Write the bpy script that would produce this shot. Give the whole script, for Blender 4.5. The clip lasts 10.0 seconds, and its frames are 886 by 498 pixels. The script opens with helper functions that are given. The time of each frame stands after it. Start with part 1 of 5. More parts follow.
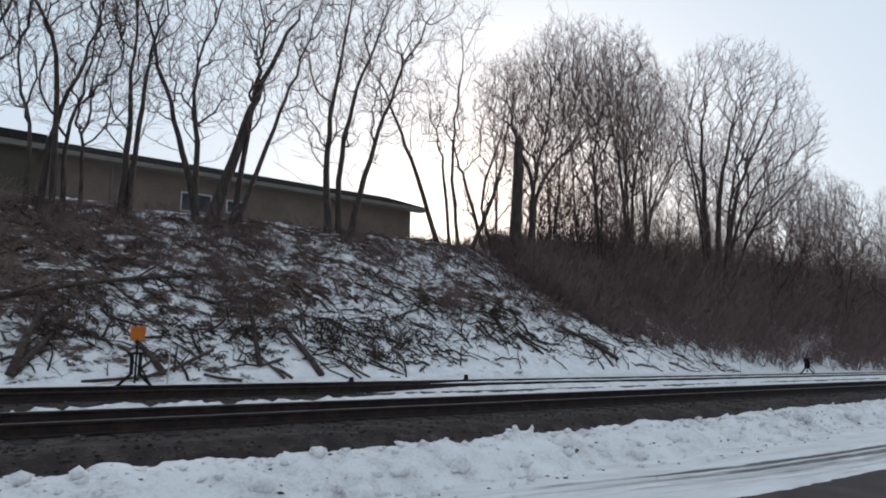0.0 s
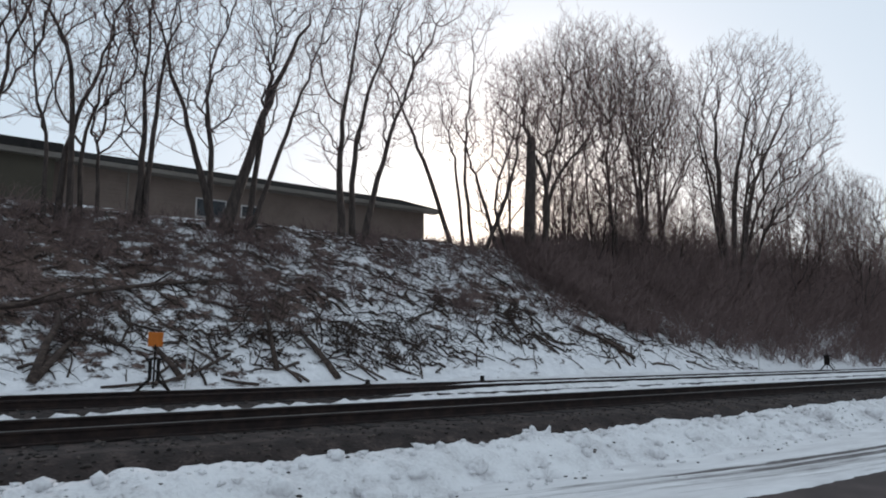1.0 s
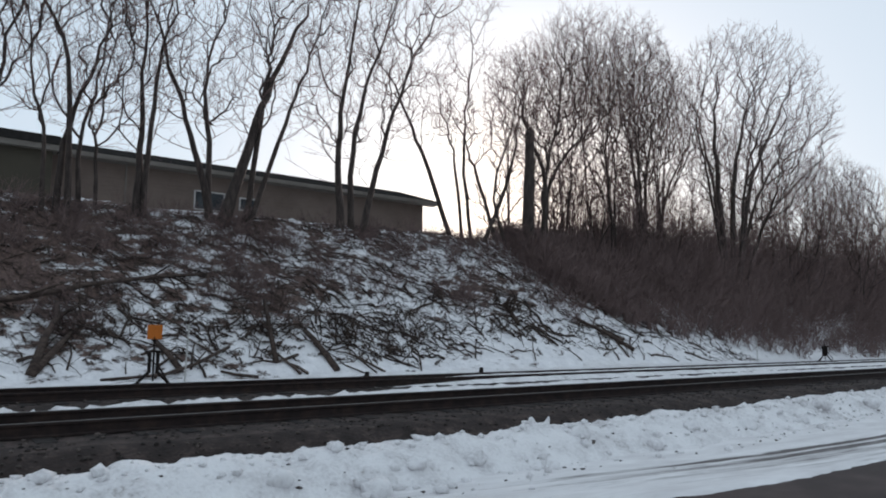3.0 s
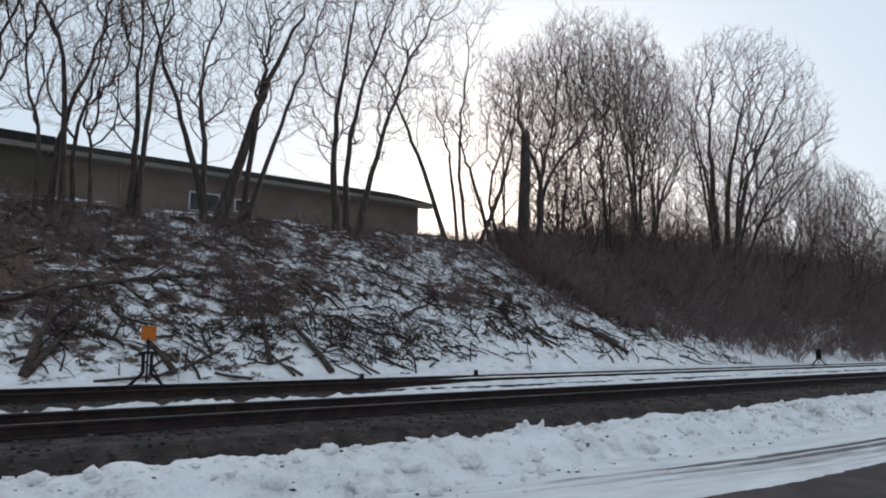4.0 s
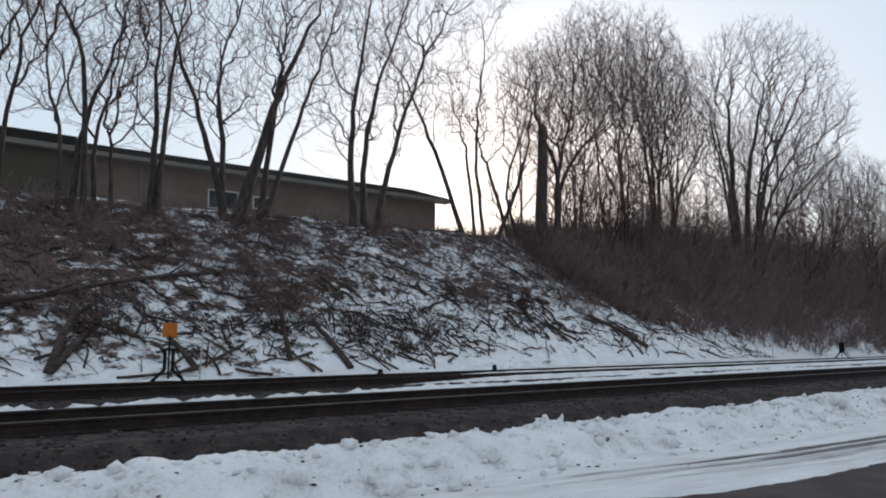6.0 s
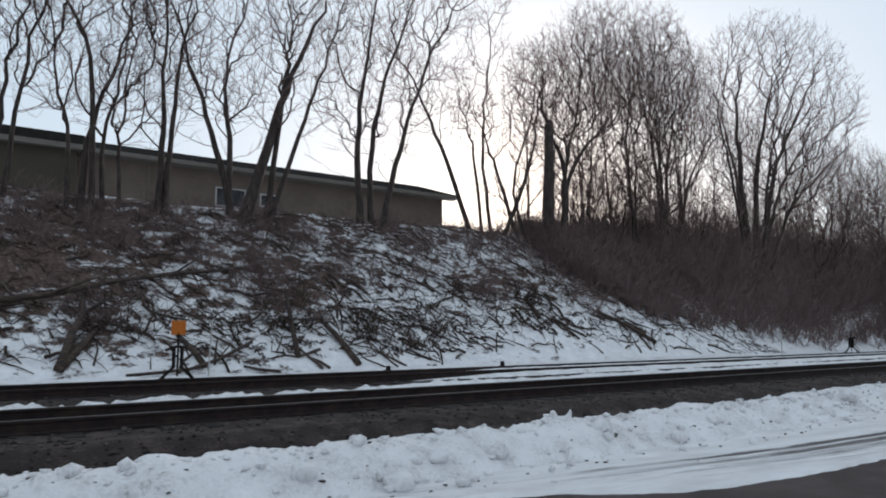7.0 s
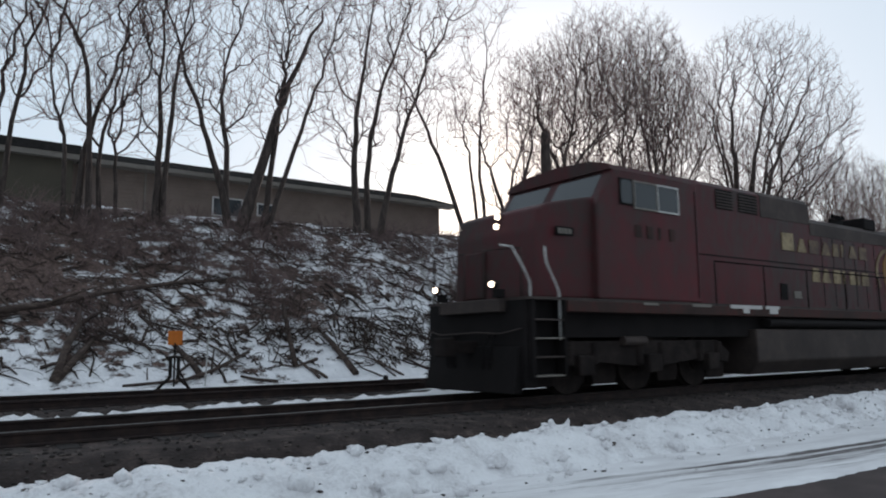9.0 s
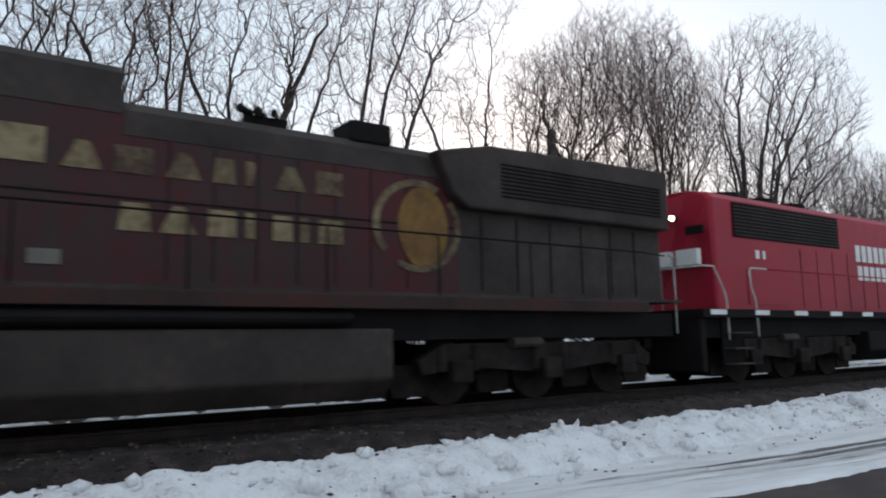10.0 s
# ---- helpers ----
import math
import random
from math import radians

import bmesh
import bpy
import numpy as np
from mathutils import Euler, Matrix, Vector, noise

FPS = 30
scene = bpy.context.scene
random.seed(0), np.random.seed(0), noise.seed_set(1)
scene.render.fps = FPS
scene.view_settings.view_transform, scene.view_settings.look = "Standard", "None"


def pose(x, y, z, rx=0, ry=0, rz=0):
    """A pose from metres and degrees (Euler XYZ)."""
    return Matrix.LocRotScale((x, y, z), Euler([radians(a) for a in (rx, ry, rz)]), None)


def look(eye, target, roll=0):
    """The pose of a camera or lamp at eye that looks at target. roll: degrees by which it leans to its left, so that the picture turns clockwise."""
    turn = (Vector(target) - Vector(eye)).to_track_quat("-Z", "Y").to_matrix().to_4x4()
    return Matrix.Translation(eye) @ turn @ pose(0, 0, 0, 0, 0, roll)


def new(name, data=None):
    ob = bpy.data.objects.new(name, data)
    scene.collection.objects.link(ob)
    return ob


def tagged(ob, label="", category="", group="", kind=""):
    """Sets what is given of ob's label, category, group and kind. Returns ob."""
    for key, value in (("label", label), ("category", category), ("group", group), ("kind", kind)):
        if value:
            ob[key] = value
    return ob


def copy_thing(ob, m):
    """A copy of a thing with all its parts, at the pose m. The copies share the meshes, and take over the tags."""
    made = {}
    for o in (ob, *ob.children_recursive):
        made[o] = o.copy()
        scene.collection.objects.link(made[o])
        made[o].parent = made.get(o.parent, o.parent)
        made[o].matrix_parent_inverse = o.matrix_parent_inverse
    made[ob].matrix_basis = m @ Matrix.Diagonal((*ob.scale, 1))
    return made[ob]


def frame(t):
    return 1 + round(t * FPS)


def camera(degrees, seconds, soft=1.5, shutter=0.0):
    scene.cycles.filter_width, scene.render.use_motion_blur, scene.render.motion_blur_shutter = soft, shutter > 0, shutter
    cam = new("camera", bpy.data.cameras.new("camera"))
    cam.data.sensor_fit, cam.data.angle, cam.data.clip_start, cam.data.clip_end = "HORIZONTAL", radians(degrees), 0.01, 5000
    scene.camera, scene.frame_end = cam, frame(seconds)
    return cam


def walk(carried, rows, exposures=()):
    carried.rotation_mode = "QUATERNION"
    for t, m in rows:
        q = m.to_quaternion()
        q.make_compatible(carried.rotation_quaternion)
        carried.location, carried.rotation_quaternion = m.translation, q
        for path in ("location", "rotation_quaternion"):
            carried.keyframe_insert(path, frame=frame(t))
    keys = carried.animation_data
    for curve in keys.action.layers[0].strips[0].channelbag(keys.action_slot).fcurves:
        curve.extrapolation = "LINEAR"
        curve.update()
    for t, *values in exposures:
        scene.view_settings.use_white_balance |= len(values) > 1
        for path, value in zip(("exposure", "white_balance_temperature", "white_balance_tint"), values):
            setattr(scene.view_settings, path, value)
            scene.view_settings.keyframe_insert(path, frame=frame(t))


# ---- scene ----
# camera and its walk
cam = camera(62.92, 10.0, soft=1.95, shutter=0.15)
EYE = (0.0, 0.0, 1.55)
walk(cam, [
    (0.0, pose(*EYE, 97.694, -1.004, -38.441)),
    (0.5, pose(*EYE, 97.983, -0.858, -38.282)),
    (1.0, pose(*EYE, 97.794, -0.216, -37.217)),
    (1.5, pose(*EYE, 97.065, -0.374, -35.888)),
    (2.0, pose(*EYE, 96.590, -0.088, -35.153)),
    (2.5, pose(*EYE, 96.841, -0.251, -36.217)),
    (2.7, pose(*EYE, 96.928, -0.024, -36.876)),
    (3.8, pose(*EYE, 97.415, -0.219, -37.698)),
    (4.0, pose(*EYE, 97.351, -0.292, -37.700)),
    (4.5, pose(*EYE, 97.318, -0.228, -37.987)),
    (5.0, pose(*EYE, 97.397, -0.207, -37.864)),
    (5.5, pose(*EYE, 97.490, -0.134, -37.806)),
    (6.0, pose(*EYE, 96.974, 0.035, -36.259)),
    (6.2, pose(*EYE, 96.827, 0.286, -35.756)),
    (7.3, pose(*EYE, 96.577, 0.227, -35.645)),
    (7.5, pose(*EYE, 96.505, 0.081, -35.669)),
    (8.0, pose(*EYE, 96.700, 0.136, -36.364)),
    (8.5, pose(*EYE, 97.051, 0.288, -36.323)),
    (9.0, pose(*EYE, 97.394, 0.521, -35.863)),
    (9.5, pose(*EYE, 97.636, 1.483, -35.469)),
    (10.0, pose(*EYE, 97.518, 1.148, -35.201)),
], exposures=[(0.0, 0.22, 6900, 26), (9.5, 0.24, 6900, 26), (10.0, 0.38, 6900, 26)])

# world, sun, exposure
SUN_ELEV, SUN_AZ = 12.7, 43.0
world = bpy.data.worlds.new("world")
scene.world = world
world.use_nodes = True
wn = world.node_tree
wn.nodes.clear()
sky = wn.nodes.new("ShaderNodeTexSky")
sky.sky_type, sky.sun_disc = "NISHITA", False
sky.sun_elevation, sky.sun_rotation = radians(SUN_ELEV), radians(SUN_AZ)
sky.air_density, sky.dust_density, sky.ozone_density = 1.0, 2.2, 3.0
haze = wn.nodes.new("ShaderNodeBackground")
haze.inputs["Color"].default_value, haze.inputs["Strength"].default_value = (0.58, 0.80, 0.872, 1), 0.715
bgn = wn.nodes.new("ShaderNodeBackground")
bgn.inputs["Strength"].default_value = 0.025
both = wn.nodes.new("ShaderNodeAddShader")
won = wn.nodes.new("ShaderNodeOutputWorld")
wn.links.new(sky.outputs[0], bgn.inputs["Color"])
wn.links.new(bgn.outputs[0], both.inputs[0])
wn.links.new(haze.outputs[0], both.inputs[1])
wn.links.new(both.outputs[0], won.inputs["Surface"])
lamp = bpy.data.lights.new("sun", "SUN")
lamp.energy, lamp.angle, lamp.color = 2.0, radians(4), (1.0, 0.93, 0.84)
sun = new("sun", lamp)
sun_dir = Vector((math.sin(radians(SUN_AZ)) * math.cos(radians(SUN_ELEV)), math.cos(radians(SUN_AZ)) * math.cos(radians(SUN_ELEV)), math.sin(radians(SUN_ELEV))))
sun.matrix_world = look(sun_dir * 50, (0, 0, 0))


# ---- materials ----
def material(name, colors, scale=4.0, rough=0.85, metal=0.0, bump=0.3, detail=8.0, fine=None, stretch=(1, 1, 1), positions=None, island=0.0, per_object=0.0, distance=0.02, spec=0.3, coord="Object"):
    """Base colour from a ramp over two noises, with bump; a little change per island or per object."""
    m = bpy.data.materials.new(name)
    m.use_nodes = True
    t = m.node_tree
    n, l = t.nodes, t.links
    b = n["Principled BSDF"]
    b.inputs["Metallic"].default_value = metal
    b.inputs["Specular IOR Level"].default_value = spec
    if coord == "World":
        co = n.new("ShaderNodeNewGeometry").outputs["Position"]
    else:
        co = n.new("ShaderNodeTexCoord").outputs["Object"]
    mp = n.new("ShaderNodeMapping")
    mp.inputs["Scale"].default_value = stretch
    l.new(co, mp.inputs["Vector"])
    big = n.new("ShaderNodeTexNoise")
    big.inputs["Scale"].default_value, big.inputs["Detail"].default_value = scale, detail
    big.inputs["Roughness"].default_value = 0.62
    l.new(mp.outputs[0], big.inputs["Vector"])
    small = n.new("ShaderNodeTexNoise")
    small.inputs["Scale"].default_value, small.inputs["Detail"].default_value = fine or scale * 9, 5
    l.new(mp.outputs[0], small.inputs["Vector"])
    mix = n.new("ShaderNodeMath")
    mix.operation = "MULTIPLY_ADD"
    mix.inputs[1].default_value = 0.35
    l.new(small.outputs["Fac"], mix.inputs[0])
    sub = n.new("ShaderNodeMath")
    sub.operation = "MULTIPLY_ADD"
    sub.inputs[1].default_value, sub.inputs[2].default_value = 0.8, -0.075
    l.new(big.outputs["Fac"], sub.inputs[0])
    l.new(sub.outputs[0], mix.inputs[2])
    value = mix.outputs[0]
    if island or per_object:
        src = n.new("ShaderNodeNewGeometry").outputs["Random Per Island"] if island else n.new("ShaderNodeObjectInfo").outputs["Random"]
        ad = n.new("ShaderNodeMath")
        ad.operation = "MULTIPLY_ADD"
        ad.inputs[1].default_value = island or per_object
        l.new(src, ad.inputs[0])
        l.new(value, ad.inputs[2])
        ad2 = n.new("ShaderNodeMath")
        ad2.operation = "SUBTRACT"
        ad2.inputs[1].default_value = (island or per_object) / 2
        l.new(ad.outputs[0], ad2.inputs[0])
        value = ad2.outputs[0]
    ramp = n.new("ShaderNodeValToRGB")
    e = ramp.color_ramp.elements
    positions = positions or [0.3 + 0.4 * i / max(1, len(colors) - 1) for i in range(len(colors))]
    while len(e) < len(colors):
        e.new(0.5)
    for i, c in enumerate(colors):
        e[i].position, e[i].color = positions[i], (*c, 1)
    l.new(value, ramp.inputs[0])
    l.new(ramp.outputs[0], b.inputs["Base Color"])
    rr = n.new("ShaderNodeMapRange")
    rr.inputs["To Min"].default_value, rr.inputs["To Max"].default_value = rough - 0.12, min(1, rough + 0.12)
    l.new(small.outputs["Fac"], rr.inputs["Value"])
    l.new(rr.outputs[0], b.inputs["Roughness"])
    if bump:
        bp = n.new("ShaderNodeBump")
        bp.inputs["Strength"].default_value, bp.inputs["Distance"].default_value = bump, distance
        l.new(value, bp.inputs["Height"])
        l.new(bp.outputs[0], b.inputs["Normal"])
    return m


def glow(name, color, strength):
    m = bpy.data.materials.new(name)
    m.use_nodes = True
    b = m.node_tree.nodes["Principled BSDF"]
    b.inputs["Base Color"].default_value = (*color, 1)
    b.inputs["Emission Color"].default_value = (*color, 1)
    b.inputs["Emission Strength"].default_value = strength
    return m


def window_glass(name):
    m = bpy.data.materials.new(name)
    m.use_nodes = True
    b = m.node_tree.nodes["Principled BSDF"]
    b.inputs["Base Color"].default_value = (0.02, 0.024, 0.028, 1)
    b.inputs["Roughness"].default_value = 0.06
    b.inputs["Specular IOR Level"].default_value = 0.4
    return m


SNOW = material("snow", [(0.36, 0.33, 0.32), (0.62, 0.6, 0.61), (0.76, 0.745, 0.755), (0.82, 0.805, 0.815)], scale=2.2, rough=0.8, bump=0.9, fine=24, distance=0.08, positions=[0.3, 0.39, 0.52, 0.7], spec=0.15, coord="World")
ASPHALT = material("asphalt", [(0.03, 0.02, 0.019), (0.05, 0.034, 0.032), (0.09, 0.064, 0.06)], scale=1.3, rough=0.8, bump=0.5, fine=120, distance=0.006, coord="World")
BALLAST = material("ballast_dirt", [(0.011, 0.007, 0.006), (0.03, 0.02, 0.018), (0.09, 0.063, 0.056)], scale=3.0, rough=0.95, bump=1.0, fine=22, distance=0.05, coord="World")
STONE = material("ballast_stone", [(0.018, 0.014, 0.013), (0.042, 0.033, 0.03), (0.12, 0.095, 0.085)], scale=6, rough=0.95, bump=0.4, island=0.3, coord="World")
TIE = material("tie_wood", [(0.008, 0.006, 0.006), (0.02, 0.015, 0.014), (0.045, 0.034, 0.03)], scale=3, rough=0.95, bump=0.6, stretch=(6, 1, 4), per_object=0.3)
RAILSIDE = material("rail_rust", [(0.01, 0.006, 0.006), (0.022, 0.013, 0.012), (0.045, 0.027, 0.02)], scale=5, rough=0.9, bump=0.3)
RAILTOP = material("rail_steel", [(0.06, 0.055, 0.052), (0.14, 0.13, 0.125)], scale=3, rough=0.42, metal=1.0, bump=0.05)
BARK = material("bark", [(0.02, 0.014, 0.012), (0.047, 0.035, 0.031), (0.1, 0.077, 0.068)], scale=5, rough=0.95, bump=0.9, stretch=(2, 2, 0.5), distance=0.03, coord="World")
TWIG = material("twig_bark", [(0.1, 0.066, 0.063), (0.22, 0.152, 0.142)], scale=3, rough=0.95, bump=0.0, island=0.3, coord="World")
DEADWOOD = material("dead_wood", [(0.02, 0.013, 0.011), (0.048, 0.032, 0.027), (0.115, 0.082, 0.068)], scale=4, rough=0.95, bump=0.8, stretch=(0.6, 3, 3), island=0.25, coord="World")
WALL = material("siding_taupe", [(0.12, 0.09, 0.076), (0.15, 0.113, 0.096), (0.18, 0.137, 0.117)], scale=0.9, rough=0.85, bump=0.15, fine=14)
WALLGREEN = material("siding_green", [(0.048, 0.042, 0.031), (0.068, 0.058, 0.043)], scale=0.9, rough=0.85, bump=0.15, fine=14)
ROOF = material("roof_shingle", [(0.014, 0.013, 0.013), (0.03, 0.028, 0.027), (0.045, 0.042, 0.04)], scale=3, rough=0.9, bump=0.5, fine=30, spec=0.0)
FASCIA = material("fascia_paint", [(0.13, 0.115, 0.1), (0.19, 0.17, 0.15)], scale=2, rough=0.7, bump=0.1)
WHITEPAINT = material("white_paint", [(0.6, 0.6, 0.58), (0.78, 0.78, 0.76)], scale=3, rough=0.55, bump=0.08)
RED = material("grimy_red_paint", [(0.034, 0.021, 0.019), (0.062, 0.013, 0.015), (0.11, 0.009, 0.015)], scale=0.55, rough=0.6, bump=0.12, fine=7, stretch=(1, 1, 0.5), positions=[0.36, 0.52, 0.76], distance=0.01, spec=0.25)
REDBRIGHT = material("fresh_red_paint", [(0.26, 0.008, 0.022), (0.42, 0.012, 0.032)], scale=0.5, rough=0.5, bump=0.08, fine=6, distance=0.01)
DUST = material("dusty_brown_paint", [(0.022, 0.014, 0.013), (0.042, 0.026, 0.023), (0.08, 0.024, 0.022)], scale=0.9, rough=0.8, bump=0.15, fine=9, stretch=(1, 1, 0.6), spec=0.15)
GRIME = material("sooty_grey_paint", [(0.018, 0.012, 0.011), (0.038, 0.027, 0.024), (0.066, 0.048, 0.042)], scale=0.8, rough=0.75, bump=0.15, fine=8)
BLACK = material("black_paint", [(0.007, 0.006, 0.006), (0.016, 0.013, 0.013)], scale=1.5, rough=0.8, bump=0.15, spec=0.1)
DARKSTEEL = material("dark_steel", [(0.008, 0.006, 0.006), (0.019, 0.014, 0.013), (0.037, 0.028, 0.025)], scale=2.5, rough=0.85, bump=0.3, spec=0.12)
GOLD = material("faded_gold_paint", [(0.045, 0.018, 0.014), (0.15, 0.105, 0.055), (0.29, 0.22, 0.125)], scale=1.6, rough=0.6, bump=0.05, fine=12, per_object=0.22)
AMBER = material("amber_paint", [(0.07, 0.03, 0.012), (0.26, 0.13, 0.025)], scale=1.6, rough=0.6, bump=0.05, fine=10)
ORANGE = material("orange_paint", [(0.42, 0.1, 0.008), (0.58, 0.15, 0.014)], scale=4, rough=0.55, bump=0.05)
HANDRAIL = material("handrail_paint", [(0.32, 0.31, 0.3), (0.5, 0.49, 0.47)], scale=4, rough=0.5, bump=0.0)
TRIM = material("window_trim_paint", [(0.36, 0.34, 0.33), (0.5, 0.48, 0.46)], scale=3, rough=0.6, bump=0.05)
GLASS = window_glass("window_glass")
LAMP = glow("lamp_lens", (1.0, 0.88, 0.68), 5.0)
LENS = window_glass("lens_glass")


def hill_material():
    """Patchy snow over brown leaf litter; more litter towards the top of the bank."""
    m = bpy.data.materials.new("snowy_litter")
    m.use_nodes = True
    t = m.node_tree
    n, l = t.nodes, t.links
    b = n["Principled BSDF"]
    pos = n.new("ShaderNodeNewGeometry").outputs["Position"]

    def noise_of(scale, detail, stretch, rot=0.0, rough=0.6):
        mp = n.new("ShaderNodeMapping")
        mp.inputs["Scale"].default_value = stretch
        mp.inputs["Rotation"].default_value = (0, rot, 0)
        l.new(pos, mp.inputs["Vector"])
        t2 = n.new("ShaderNodeTexNoise")
        t2.inputs["Scale"].default_value, t2.inputs["Detail"].default_value, t2.inputs["Roughness"].default_value = scale, detail, rough
        l.new(mp.outputs[0], t2.inputs["Vector"])
        return t2.outputs["Fac"]

    def math_node(op, a, bb):
        k = n.new("ShaderNodeMath")
        k.operation = op
        for i, v in enumerate((a, bb)):
            if isinstance(v, (int, float)):
                k.inputs[i].default_value = v
            else:
                l.new(v, k.inputs[i])
        return k.outputs[0]

    patch = noise_of(2.3, 10, (0.7, 0.8, 1.4), 0.35, 0.72)
    broad = noise_of(0.22, 3, (1, 1, 1))
    sep = n.new("ShaderNodeSeparateXYZ")
    l.new(pos, sep.inputs[0])
    rise = n.new("ShaderNodeMapRange")
    rise.inputs["From Min"].default_value, rise.inputs["From Max"].default_value = 1.0, 4.2
    rise.inputs["To Min"].default_value, rise.inputs["To Max"].default_value = -0.1, 0.03
    l.new(sep.outputs["Z"], rise.inputs["Value"])
    v = math_node("ADD", patch, rise.outputs[0])
    v = math_node("ADD", v, math_node("MULTIPLY", math_node("SUBTRACT", broad, 0.5), 0.5))
    along = n.new("ShaderNodeMapRange")
    along.inputs["From Min"].default_value, along.inputs["From Max"].default_value = 3.0, 13.0
    along.inputs["To Min"].default_value, along.inputs["To Max"].default_value = 0.055, -0.04
    l.new(sep.outputs["X"], along.inputs["Value"])
    v = math_node("ADD", v, along.outputs[0])
    cut = n.new("ShaderNodeMapRange")
    cut.inputs["From Min"].default_value, cut.inputs["From Max"].default_value = 0.47, 0.53
    l.new(v, cut.inputs["Value"])
    litter = n.new("ShaderNodeValToRGB")
    e = litter.color_ramp.elements
    e[0].position, e[0].color = 0.3, (0.04, 0.025, 0.023, 1)
    e[1].position, e[1].color = 0.75, (0.2, 0.132, 0.112, 1)
    l.new(noise_of(9, 6, (1, 1, 1)), litter.inputs[0])
    snow = n.new("ShaderNodeValToRGB")
    e = snow.color_ramp.elements
    e[0].position, e[0].color = 0.3, (0.66, 0.65, 0.67, 1)
    e[1].position, e[1].color = 0.7, (0.84, 0.825, 0.84, 1)
    l.new(noise_of(3, 5, (1, 1, 1)), snow.inputs[0])
    mx = n.new("ShaderNodeMix")
    mx.data_type = "RGBA"
    l.new(cut.outputs[0], mx.inputs["Factor"])
    l.new(snow.outputs[0], mx.inputs["A"])
    l.new(litter.outputs[0], mx.inputs["B"])
    l.new(mx.outputs["Result"], b.inputs["Base Color"])
    b.inputs["Roughness"].default_value = 0.9
    b.inputs["Specular IOR Level"].default_value = 0.2
    bp = n.new("ShaderNodeBump")
    bp.inputs["Strength"].default_value, bp.inputs["Distance"].default_value = 0.8, 0.06
    l.new(math_node("SUBTRACT", noise_of(7, 6, (1, 1, 1)), math_node("MULTIPLY", cut.outputs[0], 0.6)), bp.inputs["Height"])
    l.new(bp.outputs[0], b.inputs["Normal"])
    return m


HILL = hill_material()


def packed_material():
    """Driven-over snow; u runs along the road, v across it from the inner wheel track; dirt lies in the tracks."""
    m = bpy.data.materials.new("packed_snow")
    m.use_nodes = True
    n, l = m.node_tree.nodes, m.node_tree.links
    b = n["Principled BSDF"]
    uv = n.new("ShaderNodeTexCoord").outputs["UV"]

    def noise_of(scale, stretch, detail=6):
        mp = n.new("ShaderNodeMapping")
        mp.inputs["Scale"].default_value = stretch
        l.new(uv, mp.inputs["Vector"])
        k = n.new("ShaderNodeTexNoise")
        k.inputs["Scale"].default_value, k.inputs["Detail"].default_value, k.inputs["Roughness"].default_value = scale, detail, 0.65
        l.new(mp.outputs[0], k.inputs["Vector"])
        return k.outputs["Fac"]

    def calc(op, a, c, d=0.0):
        k = n.new("ShaderNodeMath")
        k.operation = op
        for i, v in enumerate((a, c, d)):
            if isinstance(v, (int, float)):
                k.inputs[i].default_value = v
            else:
                l.new(v, k.inputs[i])
        return k.outputs[0]

    sep = n.new("ShaderNodeSeparateXYZ")
    l.new(uv, sep.inputs[0])
    wob = calc("MULTIPLY_ADD", calc("SUBTRACT", noise_of(0.6, (1, 0.3, 1), 3), 0.5), 0.12, sep.outputs["Y"])
    tracks = n.new("ShaderNodeValToRGB")
    e = tracks.color_ramp.elements
    stops = [(0.0, 0.1), (0.12, 0.36), (0.17, 0.16), (0.25, 0.55), (0.29, 0.5), (0.33, 0.3), (0.375, 0.8), (0.42, 0.8), (0.46, 0.34), (0.5, 0.4), (0.515, 0.9), (0.56, 0.9), (0.58, 0.2), (0.7, 0.05), (0.8, 0.0)]
    while len(e) < len(stops):
        e.new(0.5)
    for k, (p, v) in zip(e, stops):
        k.position, k.color = p, (v, v, v, 1)
    l.new(calc("MULTIPLY_ADD", wob, 0.5, 0.4), tracks.inputs[0])
    streak = noise_of(1.0, (0.9, 22, 1))
    driven = n.new("ShaderNodeMapRange")
    driven.inputs["From Min"].default_value, driven.inputs["From Max"].default_value = 5.5, 9.5
    driven.inputs["To Min"].default_value = 0.35
    l.new(sep.outputs["X"], driven.inputs["Value"])
    amount = calc("ADD", calc("MULTIPLY", tracks.outputs[0], driven.outputs[0]), calc("MULTIPLY", calc("SUBTRACT", streak, 0.5), 1.5))
    dirt = n.new("ShaderNodeMapRange")
    dirt.inputs["From Min"].default_value, dirt.inputs["From Max"].default_value = 0.24, 0.8
    l.new(amount, dirt.inputs["Value"])
    base = n.new("ShaderNodeValToRGB")
    e = base.color_ramp.elements
    e[0].position, e[0].color = 0.35, (0.62, 0.6, 0.61, 1)
    e[1].position, e[1].color = 0.65, (0.78, 0.765, 0.775, 1)
    l.new(noise_of(1.6, (0.6, 2, 1)), base.inputs[0])
    mx = n.new("ShaderNodeMix")
    mx.data_type = "RGBA"
    l.new(dirt.outputs[0], mx.inputs["Factor"])
    l.new(base.outputs[0], mx.inputs["A"])
    mx.inputs["B"].default_value = (0.1, 0.085, 0.083, 1)
    l.new(mx.outputs["Result"], b.inputs["Base Color"])
    b.inputs["Roughness"].default_value = 0.65
    b.inputs["Specular IOR Level"].default_value = 0.25
    bp = n.new("ShaderNodeBump")
    bp.inputs["Strength"].default_value, bp.inputs["Distance"].default_value = 0.5, 0.02
    l.new(calc("SUBTRACT", noise_of(9, (0.5, 2, 1)), amount), bp.inputs["Height"])
